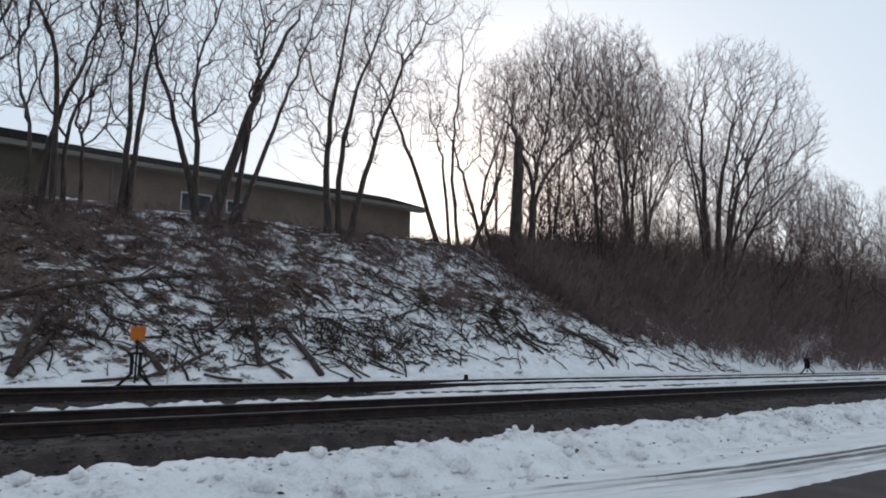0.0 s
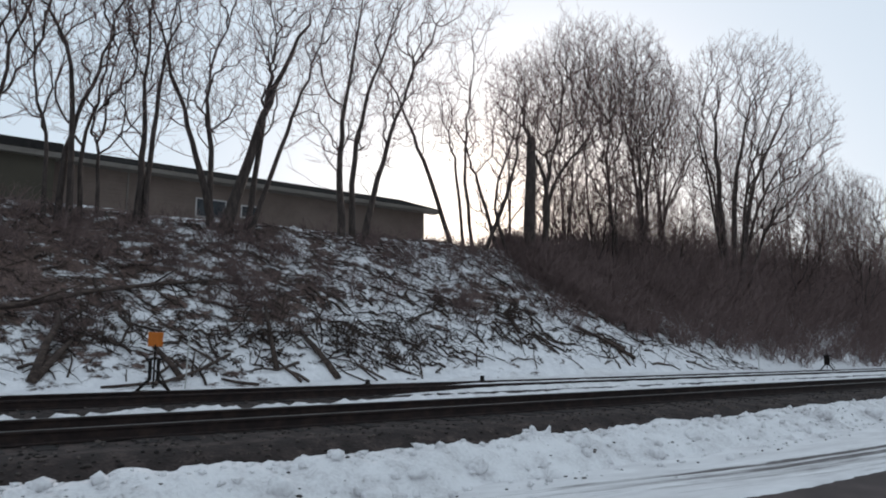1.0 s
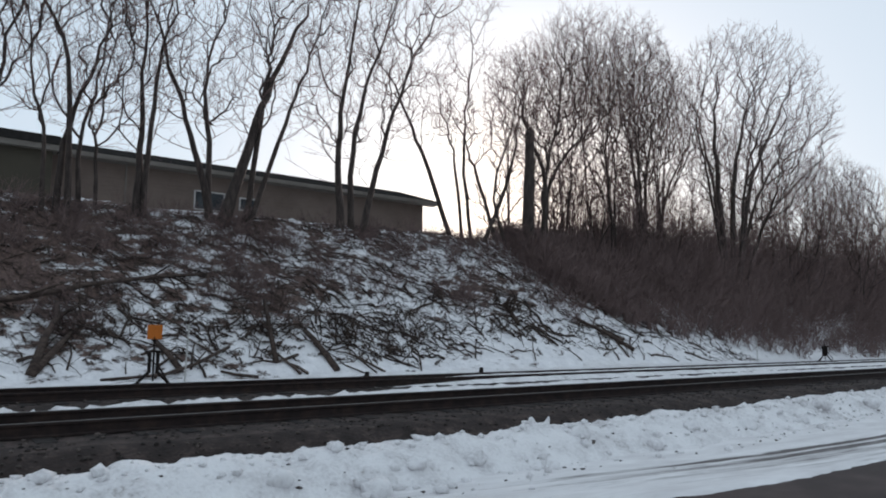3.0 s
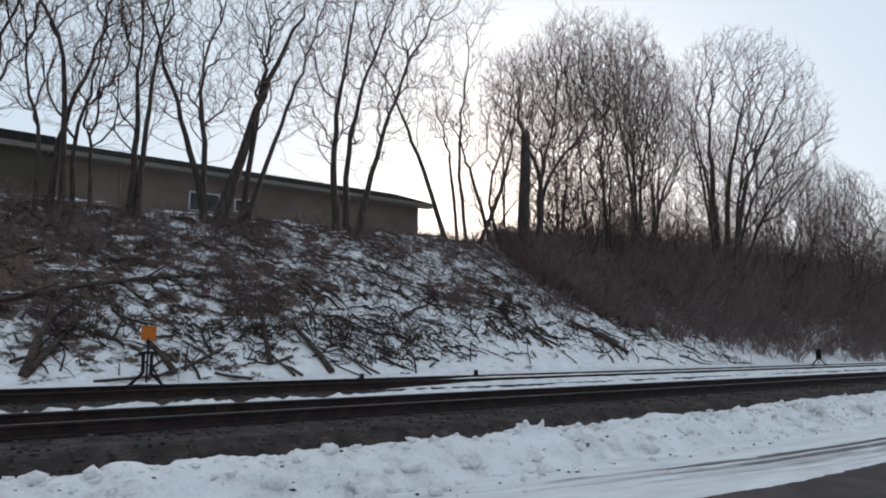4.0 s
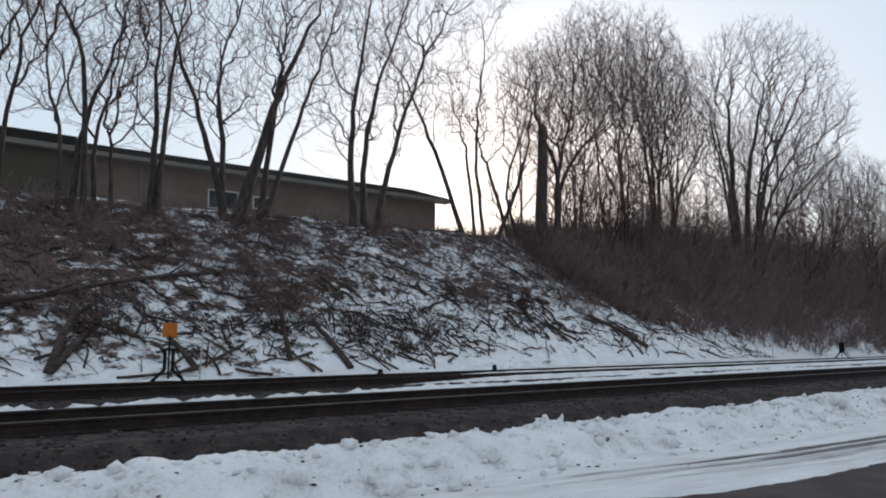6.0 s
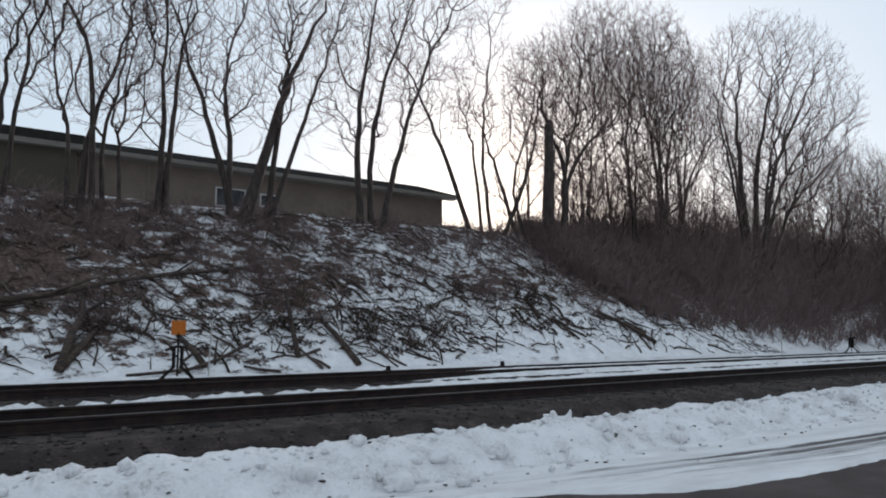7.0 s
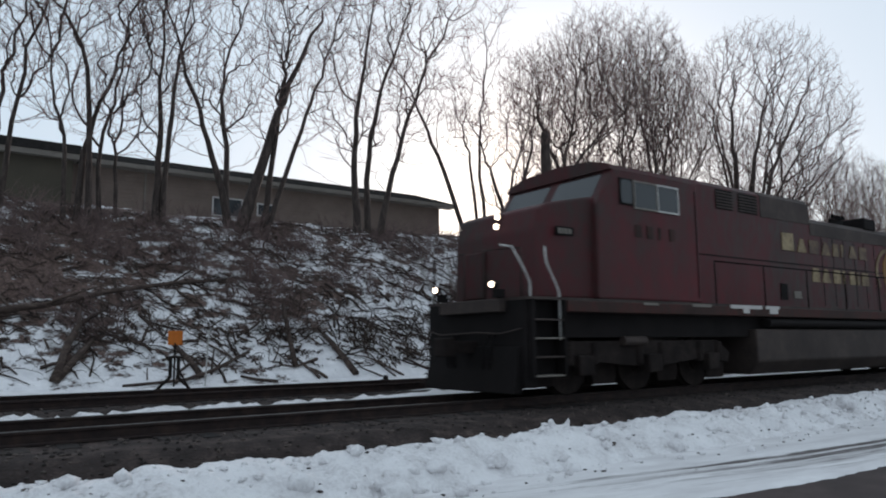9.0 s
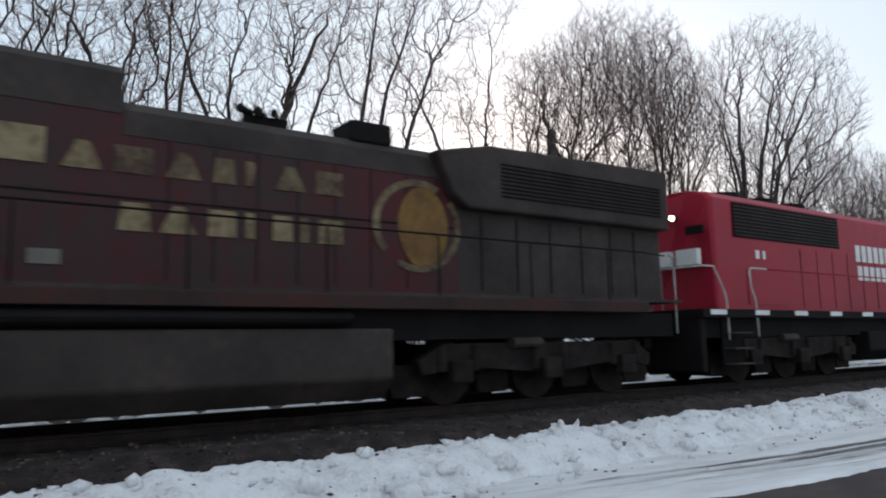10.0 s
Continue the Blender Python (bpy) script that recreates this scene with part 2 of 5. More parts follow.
    l.new(bp.outputs[0], b.inputs["Normal"])
    return m


PACKED = packed_material()


# ---- mesh helpers ----
def mesh_object(name, verts, faces, mats, parent=None, label="", smooth=False, indices=None):
    me = bpy.data.meshes.new(name)
    me.from_pydata(verts, [], faces)
    for m in (mats if isinstance(mats, (list, tuple)) else [mats]):
        me.materials.append(m)
    if smooth:
        me.polygons.foreach_set("use_smooth", [True] * len(me.polygons))
    if indices is not None:
        me.polygons.foreach_set("material_index", indices)
    me.update()
    ob = new(name, me)
    if parent is not None:
        ob.parent = parent
    if label:
        ob["label"] = label
    return ob


def part(name, bm, mat, parent=None, label="", smooth=False):
    me = bpy.data.meshes.new(name)
    bm.to_mesh(me)
    bm.free()
    me.materials.append(mat)
    if smooth:
        me.polygons.foreach_set("use_smooth", [True] * len(me.polygons))
    ob = new(name, me)
    if parent is not None:
        ob.parent = parent
    if label:
        ob["label"] = label
    return ob


def box_into(bm, x0, x1, y0, y1, z0, z1, bevel=0.0):
    r = bmesh.ops.create_cube(bm, size=1, matrix=Matrix.Translation(((x0 + x1) / 2, (y0 + y1) / 2, (z0 + z1) / 2)) @ Matrix.Diagonal((x1 - x0, y1 - y0, z1 - z0, 1)))
    if bevel:
        edges = {e for v in r["verts"] for e in v.link_edges}
        bmesh.ops.bevel(bm, geom=list(edges), offset=bevel, segments=2, profile=0.5, affect="EDGES")


def boxes(*items, bevel=0.0):
    bm = bmesh.new()
    for it in items:
        box_into(bm, *it, bevel=bevel)
    return bm


def prism(points, y0, y1, bevel=0.0):
    """A solid with the outline (x, z) carried from y0 to y1."""
    bm = bmesh.new()
    a = [bm.verts.new((x, y0, z)) for x, z in points]
    b = [bm.verts.new((x, y1, z)) for x, z in points]
    bm.faces.new(a)
    bm.faces.new(b[::-1])
    for i in range(len(a)):
        j = (i + 1) % len(a)
        bm.faces.new((a[j], a[i], b[i], b[j]))
    bmesh.ops.recalc_face_normals(bm, faces=bm.faces[:])
    if bevel:
        bmesh.ops.bevel(bm, geom=bm.edges[:], offset=bevel, segments=2, profile=0.5, affect="EDGES")
    return bm


def section(points, x0, x1, bevel=0.0):
    """A solid with the outline (y, z) carried from x0 to x1."""
    bm = bmesh.new()
    a = [bm.verts.new((x0, y, z)) for y, z in points]
    b = [bm.verts.new((x1, y, z)) for y, z in points]
    bm.faces.new(a)
    bm.faces.new(b[::-1])
    for i in range(len(a)):
        j = (i + 1) % len(a)
        bm.faces.new((a[j], a[i], b[i], b[j]))
    bmesh.ops.recalc_face_normals(bm, faces=bm.faces[:])
    if bevel:
        bmesh.ops.bevel(bm, geom=bm.edges[:], offset=bevel, segments=2, profile=0.5, affect="EDGES")
    return bm


def cylinder_into(bm, p, q, r, sides=12, r2=None):
    p, q = Vector(p), Vector(q)
    d = q - p
    m = Matrix.Translation((p + q) / 2) @ d.to_track_quat("Z", "Y").to_matrix().to_4x4()
    bmesh.ops.create_cone(bm, cap_ends=True, segments=sides, radius1=r, radius2=r if r2 is None else r2, depth=d.length, matrix=m)


class Tubes:
    """Collects tapered tubes along polylines into one mesh."""

    def __init__(self):
        self.v, self.f = [], []

    def add(self, pts, radii, sides):
        base = len(self.v)
        n = len(pts)
        for i in range(n):
            d = pts[min(i + 1, n - 1)] - pts[max(i - 1, 0)]
            if d.length < 1e-6:
                d = Vector((0, 0, 1))
            d.normalize()
            u = d.cross(Vector((0.31, 0.93, 0.2)))
            if u.length < 1e-3:
                u = d.cross(Vector((1, 0, 0)))
            u.normalize()
            w = d.cross(u)
            for k in range(sides):
                a = 2 * math.pi * k / sides
                self.v.append(pts[i] + radii[i] * (math.cos(a) * u + math.sin(a) * w))
        for i in range(n - 1):
            o = base + i * sides
            for k in range(sides):
                k2 = (k + 1) % sides
                self.f.append((o + k, o + k2, o + sides + k2, o + sides + k))
        self.f.append(tuple(base + k for k in range(sides))[::-1])
        self.f.append(tuple(base + (n - 1) * sides + k for k in range(sides)))

    def make(self, name, mat, parent=None, label="", smooth=True):
        return mesh_object(name, [tuple(v) for v in self.v], self.f, mat, parent, label, smooth)


def pipe(name, pts, r, mat, parent, label="", sides=6):
    t = Tubes()
    t.add([Vector(p) for p in pts], [r] * len(pts), sides)
    return t.make(name, mat, parent, label)


def fbm(x, y, z=0.0, octaves=4):
    s, a, f = 0.0, 1.0, 1.0
    for _ in range(octaves):
        s += a * noise.noise((x * f, y * f, z + 7.3 * f))
        a *= 0.5
        f *= 2.05
    return s


def smoothstep(a, b, v):
    u = min(1.0, max(0.0, (v - a) / (b - a)))
    return u * u * (3 - 2 * u)


# ---- ground ----
RAIL_Z, MAIN_Y, SIDE_Y, SIDE_RISE = 0.58, 10.59, 15.35, 0.05


def ground_z(x, y):
    """Height of the one ground sheet: road bed, ballast, hillside, plateau."""
    z = -0.06
    z += (RAIL_Z - 0.182 + 0.06) * smoothstep(7.5, 8.75, y)
    z += SIDE_RISE * smoothstep(13.3, 14.0, y)
    foot = 17.9 + 0.25 * math.sin(x * 0.21) + 1.2 * smoothstep(18, 40, x)
    if y > foot - 1:
        s = y - foot
        run = 8.0
        z += 0.16 * smoothstep(-1, 0.6, s)
        if s > 0:
            up = 5.55 * min(1.0, s / run)
            up -= 0.5 * smoothstep(0, 1, 1 - abs(s / run - 0.0)) * 0.5
            z += max(0.0, up) + 0.16 * max(0.0, min(s - run, 12)) 
        z += 0.22 * fbm(x * 0.35, y * 0.35) * smoothstep(0.2, 2.5, s)
        z += 0.09 * fbm(x * 1.3, y * 1.3, 3.0, 3) * smoothstep(0.0, 1.5, s)
    elif y > 8:
        z += 0.018 * fbm(x * 2.2, y * 2.2, 1.0, 3)
    return z


def steps(*runs):
    out = []
    for a, b, n in runs:
        out += [a + (b - a) * i / n for i in range(n)]
    out.append(runs[-1][1])
    return out


def sheet(name, xs, ys, height, mats, pick=None):
    verts = [(x, y, height(x, y)) for y in ys for x in xs]
    w = len(xs)
    faces, idx = [], []
    for j in range(len(ys) - 1):
        for i in range(w - 1):
            faces.append((j * w + i, j * w + i + 1, (j + 1) * w + i + 1, (j + 1) * w + i))
            if pick:
                idx.append(pick((xs[i] + xs[i + 1]) / 2, (ys[j] + ys[j + 1]) / 2))
    return mesh_object(name, verts, faces, mats, smooth=True, indices=idx if pick else None)


xs = steps((-2500, -120, 8), (-120, -20, 20), (-20, 48, 272), (48, 120, 72), (120, 2500, 10))
ys = steps((-2500, -60, 8), (-60, 7, 14), (7, 13, 40), (13, 17, 10), (17, 30, 70), (30, 60, 15), (60, 2500, 10))
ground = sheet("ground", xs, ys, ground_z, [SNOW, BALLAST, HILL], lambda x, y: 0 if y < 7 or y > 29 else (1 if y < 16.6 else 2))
tagged(ground, "snowy ground with gravel track bed and littered hillside", "ground", kind="structure")


def asphalt_edge(x):
    return 4.2 + 0.95 * math.exp(-max(0.0, x - 5.2) / 1.0) + 0.35 * max(0.0, 5.2 - x) + 0.05 * fbm(x * 1.7, 2.0) + 0.03 * fbm(x * 5.3, 4.0, 0, 2)


def wheel_track(x):
    """The inner wheel track in the packed snow; the outer one runs 0.27 m behind it."""
    return 4.82 + 0.55 * math.exp(-max(0.0, x - 7) / 3) + 0.12 * max(0.0, 7 - x)


road = sheet("road", steps((-300, -20, 10), (-20, 60, 40), (60, 300, 10)), steps((-9, 7.4, 16)), lambda x, y: 0.0, ASPHALT)
tagged(road, "dark grey asphalt road beside the snow", "road", kind="structure")


def packed_height(x, y):
    cover = smoothstep(-0.06, 0.16, y - asphalt_edge(x))
    v = y - wheel_track(x)
    rut = math.exp(-((v - 0.27) / 0.06) ** 2) + 0.8 * math.exp(-(v / 0.07) ** 2) + 0.4 * math.exp(-((v + 0.28) / 0.06) ** 2)
    return -0.03 + 0.07 * cover + 0.008 * fbm(x * 0.9, y * 6, 2.0, 3) - 0.018 * rut * cover + 0.012 * fbm(x * 5, y * 7, 3.0, 2) * (1 - cover)


packed = sheet("packed_snow", steps((-40, -2, 40), (-2, 24, 260), (24, 90, 66)), steps((2.5, 3.6, 4), (3.6, 6.0, 72), (6.0, 7.6, 16)), packed_height, PACKED)
uvs = packed.data.uv_layers.new(name="along_road")
for loop in packed.data.loops:
    co = packed.data.vertices[loop.vertex_index].co
    uvs.data[loop.index].uv = (co.x, co.y - wheel_track(co.x))
tagged(packed, "packed dirty snow with tyre ruts beside the asphalt", "snow", kind="structure")


def crest_y(x):
    return 7.12 + 0.5 * smoothstep(9, 18, x) + 0.06 * fbm(x * 0.6, 9.0)


def bank_height(x, y):
    c = crest_y(x)
    top = 0.36 + 0.03 * fbm(x * 0.7, 4.0, 0, 3) + 0.02 * fbm(x * 3.1, 1.0, 5, 2)
    front = smoothstep(c - 1.15 - 0.12 * fbm(x * 0.9, 7, 0, 2), c - 0.05, y)
    back = 1 - smoothstep(c + 0.15, c + 0.85, y)
    z = -0.12 + (top + 0.12) * min(front ** 0.8, back)
    lump = 0.075 * fbm(x * 1.7, y * 2.0, 1.0, 4) + 0.05 * abs(fbm(x * 5.0, y * 5.0, 6.0, 3)) + 0.013 * fbm(x * 14, y * 14, 2.0, 2)
    return z + lump * smoothstep(0.02, 0.3, min(front, back) + 0.05)


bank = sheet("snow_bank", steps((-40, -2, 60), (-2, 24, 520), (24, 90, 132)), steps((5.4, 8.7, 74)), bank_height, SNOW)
tagged(bank, "ploughed lumpy snow bank along the road edge", "snow bank", kind="structure")


def median_height(x, y):
    c = 12.7 + 0.1 * smoothstep(5, 20, x) + 0.1 * fbm(x * 0.5, 3.3)
    w = 0.55 + 0.3 * smoothstep(2, 12, x) + 0.22 * fbm(x * 1.1, 6.6, 0, 3)
    return ground_z(x, y) - 0.03 + (0.085 + 0.04 * fbm(x * 0.9, 5.5, 0, 3) + 0.065 * smoothstep(5, 10, x)) * (1 - ((y - c) / max(0.2, w)) ** 2) + (0.15 - 0.1 * smoothstep(5, 10, x)) * fbm(x * 4.2, y * 5.5, 2, 4)


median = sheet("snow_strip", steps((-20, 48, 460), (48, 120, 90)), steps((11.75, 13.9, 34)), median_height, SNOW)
tagged(median, "thin broken strip of snow between the two tracks", "snow", kind="structure")


def verge_height(x, y):
    edge = 16.75 + 0.1 * fbm(x * 0.7, 8.0) - 0.35 * smoothstep(6, 14, x)
    return ground_z(x, y) - 0.04 + 0.10 * smoothstep(edge, edge + 0.25, y) - 0.12 * smoothstep(17.7, 18.7, y + 0.5 * fbm(x * 0.7, 1.0)) + 0.02 * fbm(x * 2, y * 2, 0, 3)


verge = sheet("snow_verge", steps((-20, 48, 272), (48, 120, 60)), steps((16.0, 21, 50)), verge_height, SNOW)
tagged(verge, "smooth snow at the foot of the hillside", "snow", kind="structure")


def siding_snow_height(x, y):
    cover = smoothstep(7, 14, x + 1.5 * fbm(x * 0.3, y * 0.8, 2, 2))
    level = RAIL_Z + SIDE_RISE - 0.045 - 0.2 * smoothstep(0.8, 1.25, SIDE_Y - y) - 0.1 * smoothstep(0.9, 1.7, y - SIDE_Y) + 0.018 * fbm(x * 2.5, y * 3, 4, 3)
    gap = min(abs(y - SIDE_Y - 0.755), abs(y - SIDE_Y + 0.755))
    level -= 0.08 * (1 - smoothstep(0.04, 0.12, gap))
    return ground_z(x, y) - 0.06 + (level - ground_z(x, y) + 0.06) * cover


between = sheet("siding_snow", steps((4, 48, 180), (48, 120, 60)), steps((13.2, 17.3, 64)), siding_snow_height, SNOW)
tagged(between, "snow lying between the rails of the siding", "snow", kind="structure")


# ---- railway tracks ----
def rail_mesh(name, y, x0, x1, parent, top=RAIL_Z):
    prof = [(-0.065, 0), (0.065, 0), (0.065, 0.012), (0.012, 0.03), (0.012, 0.125), (0.036, 0.135), (0.036, 0.165), (0.028, 0.172), (-0.028, 0.172), (-0.036, 0.165), (-0.036, 0.135), (-0.012, 0.125), (-0.012, 0.03), (-0.065, 0.012)]
    k = len(prof)
    xs2 = [x0 + (x1 - x0) * i / 60 for i in range(61)]
    v = [(x, y + a, top - 0.172 + b) for x in xs2 for a, b in prof]
    f, idx = [], []
    for i in range(60):
        for j in range(k):
            j2 = (j + 1) % k
            f.append((i * k + j, i * k + j2, (i + 1) * k + j2, (i + 1) * k + j))
            idx.append(1 if j in (6, 7, 8) else 0)
    return mesh_object(name, v, f, [RAILSIDE, RAILTOP], parent, indices=idx)


def track(center, label, first, count, dark, top=RAIL_Z):
    root = tagged(new("railway_track"), label, "railway track", "railway tracks", "structure")
    for s in (-1, 1):
        r = rail_mesh("rail", center + s * 0.755, -160, 320, root, top)
        if dark:
            r.data.materials[1] = RAILSIDE
    bm = boxes((-0.115, 0.115, -1.3, 1.3, -0.16, 0.0), bevel=0.012)
    me = bpy.data.meshes.new("tie")
    bm.to_mesh(me)
    bm.free()
    me.materials.append(TIE)
    for i in range(count):
        t = new("tie", me)
        t.parent = root
        t.matrix_basis = pose(first + 0.53 * i + random.uniform(-0.03, 0.03), center + random.uniform(-0.04, 0.04), top - 0.174, 0, 0, random.uniform(-1.2, 1.2))
    return root


main_track = track(MAIN_Y, "main railway track with worn steel rails on dark gravel", -8, 110, False)
side_track = track(SIDE_Y, "rusty railway siding track partly under snow", -6, 90, True, RAIL_Z + SIDE_RISE)

# loose ballast stones beside and between the rails
rng = random.Random(5)
sv, sf = [], []
ico = bmesh.new()
bmesh.ops.create_icosphere(ico, subdivisions=1, radius=1)
iv = [v.co.copy() for v in ico.verts]
fi = [tuple(v.index for v in f.verts) for f in ico.faces]
ico.free()
for i in range(5200):
    x = rng.uniform(0, 1) ** 1.4 * 40 - 1
    y = rng.uniform(7.9, 12.2) if rng.random() < 0.75 else rng.uniform(13.2, 16.9)
    r = rng.uniform(0.012, 0.032)
    if abs(abs(y - MAIN_Y) - 0.755) < 0.1 or abs(abs(y - SIDE_Y) - 0.755) < 0.1:
        continue
    z = ground_z(x, y) + r * 0.3
    b0 = len(sv)
    sx, sy, sz = r * rng.uniform(0.7, 1.5), r * rng.uniform(0.7, 1.3), r * rng.uniform(0.5, 0.9)
    for q in iv:
        j = rng.uniform(0.8, 1.15)
        sv.append((x + q.x * sx * j, y + q.y * sy * j, z + q.z * sz * j))
    sf += [tuple(b0 + a for a in t) for t in fi]
tagged(mesh_object("ballast_stones", sv, sf, STONE), "loose grey-brown ballast stones beside the rails", "gravel", kind="stuff")

# clods of snow on and before the bank
cv, cf = [], []
for i in range(750):
    x = rng.uniform(-1, 24)
    y = crest_y(x) + rng.choice((rng.gauss(-0.75, 0.3), rng.gauss(-0.1, 0.12)))
    r = min(0.085, rng.lognormvariate(-3.6, 0.5))
    z = max(bank_height(x, y), packed_height(x, y)) + r * 0.3
    b0 = len(cv)
    for q in iv:
        j = rng.uniform(0.55, 1.3)
        cv.append((x + q.x * r * j * 1.2, y + q.y * r * j, z + q.z * r * j * 0.8))
    cf += [tuple(b0 + a for a in t) for t in fi]
tagged(mesh_object("snow_clods", cv, cf, SNOW, smooth=True), "broken clods of snow on the ploughed bank", "snow", kind="stuff")


# larger rounded lumps that rolled to the foot of the bank, and dark crumbs of earth
ico = bmesh.new()
bmesh.ops.create_icosphere(ico, subdivisions=3, radius=1)
iv3 = [v.co.copy() for v in ico.verts]
fi3 = [tuple(v.index for v in f.verts) for f in ico.faces]
ico.free()


def snow_lump(x, back, r):
    y = crest_y(x) - back
    z = max(bank_height(x, y), packed_height(x, y))
    vs = []
    for q in iv3:
        k = r * (1 + 0.3 * fbm(q.x * 1.3 + x, q.y * 1.3 + back * 9, q.z, 4))
        vs.append((q.x * k * 1.15, q.y * k, q.z * k * 0.8))
    ob = mesh_object("snow_lump", vs, fi3, SNOW, smooth=True)
    ob.matrix_basis = pose(x, y, z + r * 0.3)
    return tagged(ob, "rounded lump of ploughed snow at the bank's foot", "snow lump", "snow lumps")


for x, back, r in ((1.6, 0.75, 0.17), (2.3, 0.9, 0.13), (3.05, 0.55, 0.12), (3.95, 0.85, 0.15), (4.6, 0.6, 0.1), (5.5, 0.5, 0.12), (6.4, 0.85, 0.09), (7.4, 0.45, 0.13), (8.6, 0.7, 0.11), (9.8, 0.5, 0.12), (11.4, 0.55, 0.16), (13.2, 0.7, 0.12), (14.6, 0.5, 0.17), (16.8, 0.6, 0.15)):
    snow_lump(x, back, r)
dv, df = [], []
for i in range(95):
    x = rng.uniform(0, 20)
    y = crest_y(x) - rng.uniform(0.1, 1.3)
    r = rng.uniform(0.008, 0.028)
    z = max(bank_height(x, y), packed_height(x, y)) + r * 0.2
    b0 = len(dv)
    for q in iv:
        j = rng.uniform(0.5, 1.3)
        dv.append((x + q.x * r * j * 1.6, y + q.y * r * j, z + q.z * r * j * 0.7))
    df += [tuple(b0 + a for a in t) for t in fi]
tagged(mesh_object("earth_crumbs", dv, df, STONE), "dark crumbs of earth thrown on the snow bank", "dirt", kind="stuff")


def snow_chunk(x, y, z, w, h):
    """An upright slab of crusted snow with two raised corners."""
    bm = prism([(-w / 2, 0), (w / 2, 0), (w / 2, h * 0.95), (w * 0.3, h * 0.62), (-w * 0.18, h * 0.5), (-w * 0.33, h), (-w * 0.5, h * 0.9)], -0.09, 0.09, 0.02)
    for v in bm.verts:
        v.co += Vector((1, 1, 1)) * 0.02 * noise.noise(v.co * 9)
    ob = part("snow_chunk", bm, SNOW, smooth=True)
    ob.matrix_basis = pose(x, y, z, 0, 0, -38)
    return tagged(ob, "upright broken chunk of crusted snow on the bank", "snow chunk")


snow_chunk(7.05, 7.12, 0.33, 0.26, 0.21)


# ---- house on the plateau ----
def house():
    root = tagged(new("house"), "long low taupe-sided house with shallow shingled gable roof", "house")
    x0, x1, y0, y1, zb, ze = 5.21, 25.75, 36.0, 43.6, 6.4, 9.86
    bm = boxes((x0, x1, y0, y1, zb, ze))
    part("wall", bm, WALL, root)
    # lapped siding boards
    z = 6.9
    while z < ze - 0.1:
        part("siding_board", prism([(x0, z), (x1, z), (x1, z + 0.19), (x0, z + 0.19)], y0 - 0.024, y0 - 0.003), WALL, root)
        z += 0.2
    r0, r1 = x0 + 0.25, 26.6
    roof = section([(35.35, 9.93), (39.8, 11.28), (44.2, 9.93), (44.2, 10.03), (39.8, 11.42), (35.35, 10.05)], r0, r1)
    part("roof", roof, ROOF, root)
    part("gable", section([(36.0, 9.86), (43.6, 9.86), (39.8, 11.22)], 25.55, 25.74), WALL, root)
    part("fascia", boxes((r0, r1, 35.31, 35.345, 9.83, 10.02)), FASCIA, root, "pale painted fascia board")
    part("soffit", boxes((r0, r1 - 0.02, 35.36, 36.0, 9.81, 9.855)), FASCIA, root)
    part("corner_board", boxes((25.68, 25.79, 35.96, 36.08, 6.5, 9.8)), WALL, root)
    for a, b, c, d in ((11.75, 13.2, 8.1, 8.95), (14.1, 14.95, 8.3, 8.85)):
        w = part("window", boxes((a, b, 35.95, 35.975, c, d)), GLASS, root, "small window with white frame")
        f = 0.07
        part("frame", boxes((a - f, b + f, 35.93, 35.985, d, d + f), (a - f, b + f, 35.93, 35.985, c - f, c), (a - f, a, 35.93, 35.985, c, d), (b, b + f, 35.93, 35.985, c, d), ((a + b) / 2 - 0.03, (a + b) / 2 + 0.03, 35.93, 35.985, c, d)), TRIM, w)
    part("downpipe", boxes((8.4, 8.47, 35.9, 35.97, 7.0, 9.8)), FASCIA, root)
    return root


house()


def annex():
    root = tagged(new("house_annex"), "flat-roofed dull green annex beside the long house", "house")
    part("wall", boxes((-14, 5.2, 35.4, 43, 6.2, 9.82)), WALLGREEN, root)
    part("roof", boxes((-14.3, 5.45, 35.0, 43.3, 10.06, 10.46), bevel=0.03), ROOF, root)
    part("fascia", boxes((-14.25, 5.4, 35.05, 43.2, 9.82, 10.058)), FASCIA, root, "pale painted fascia board")
    return root


annex()


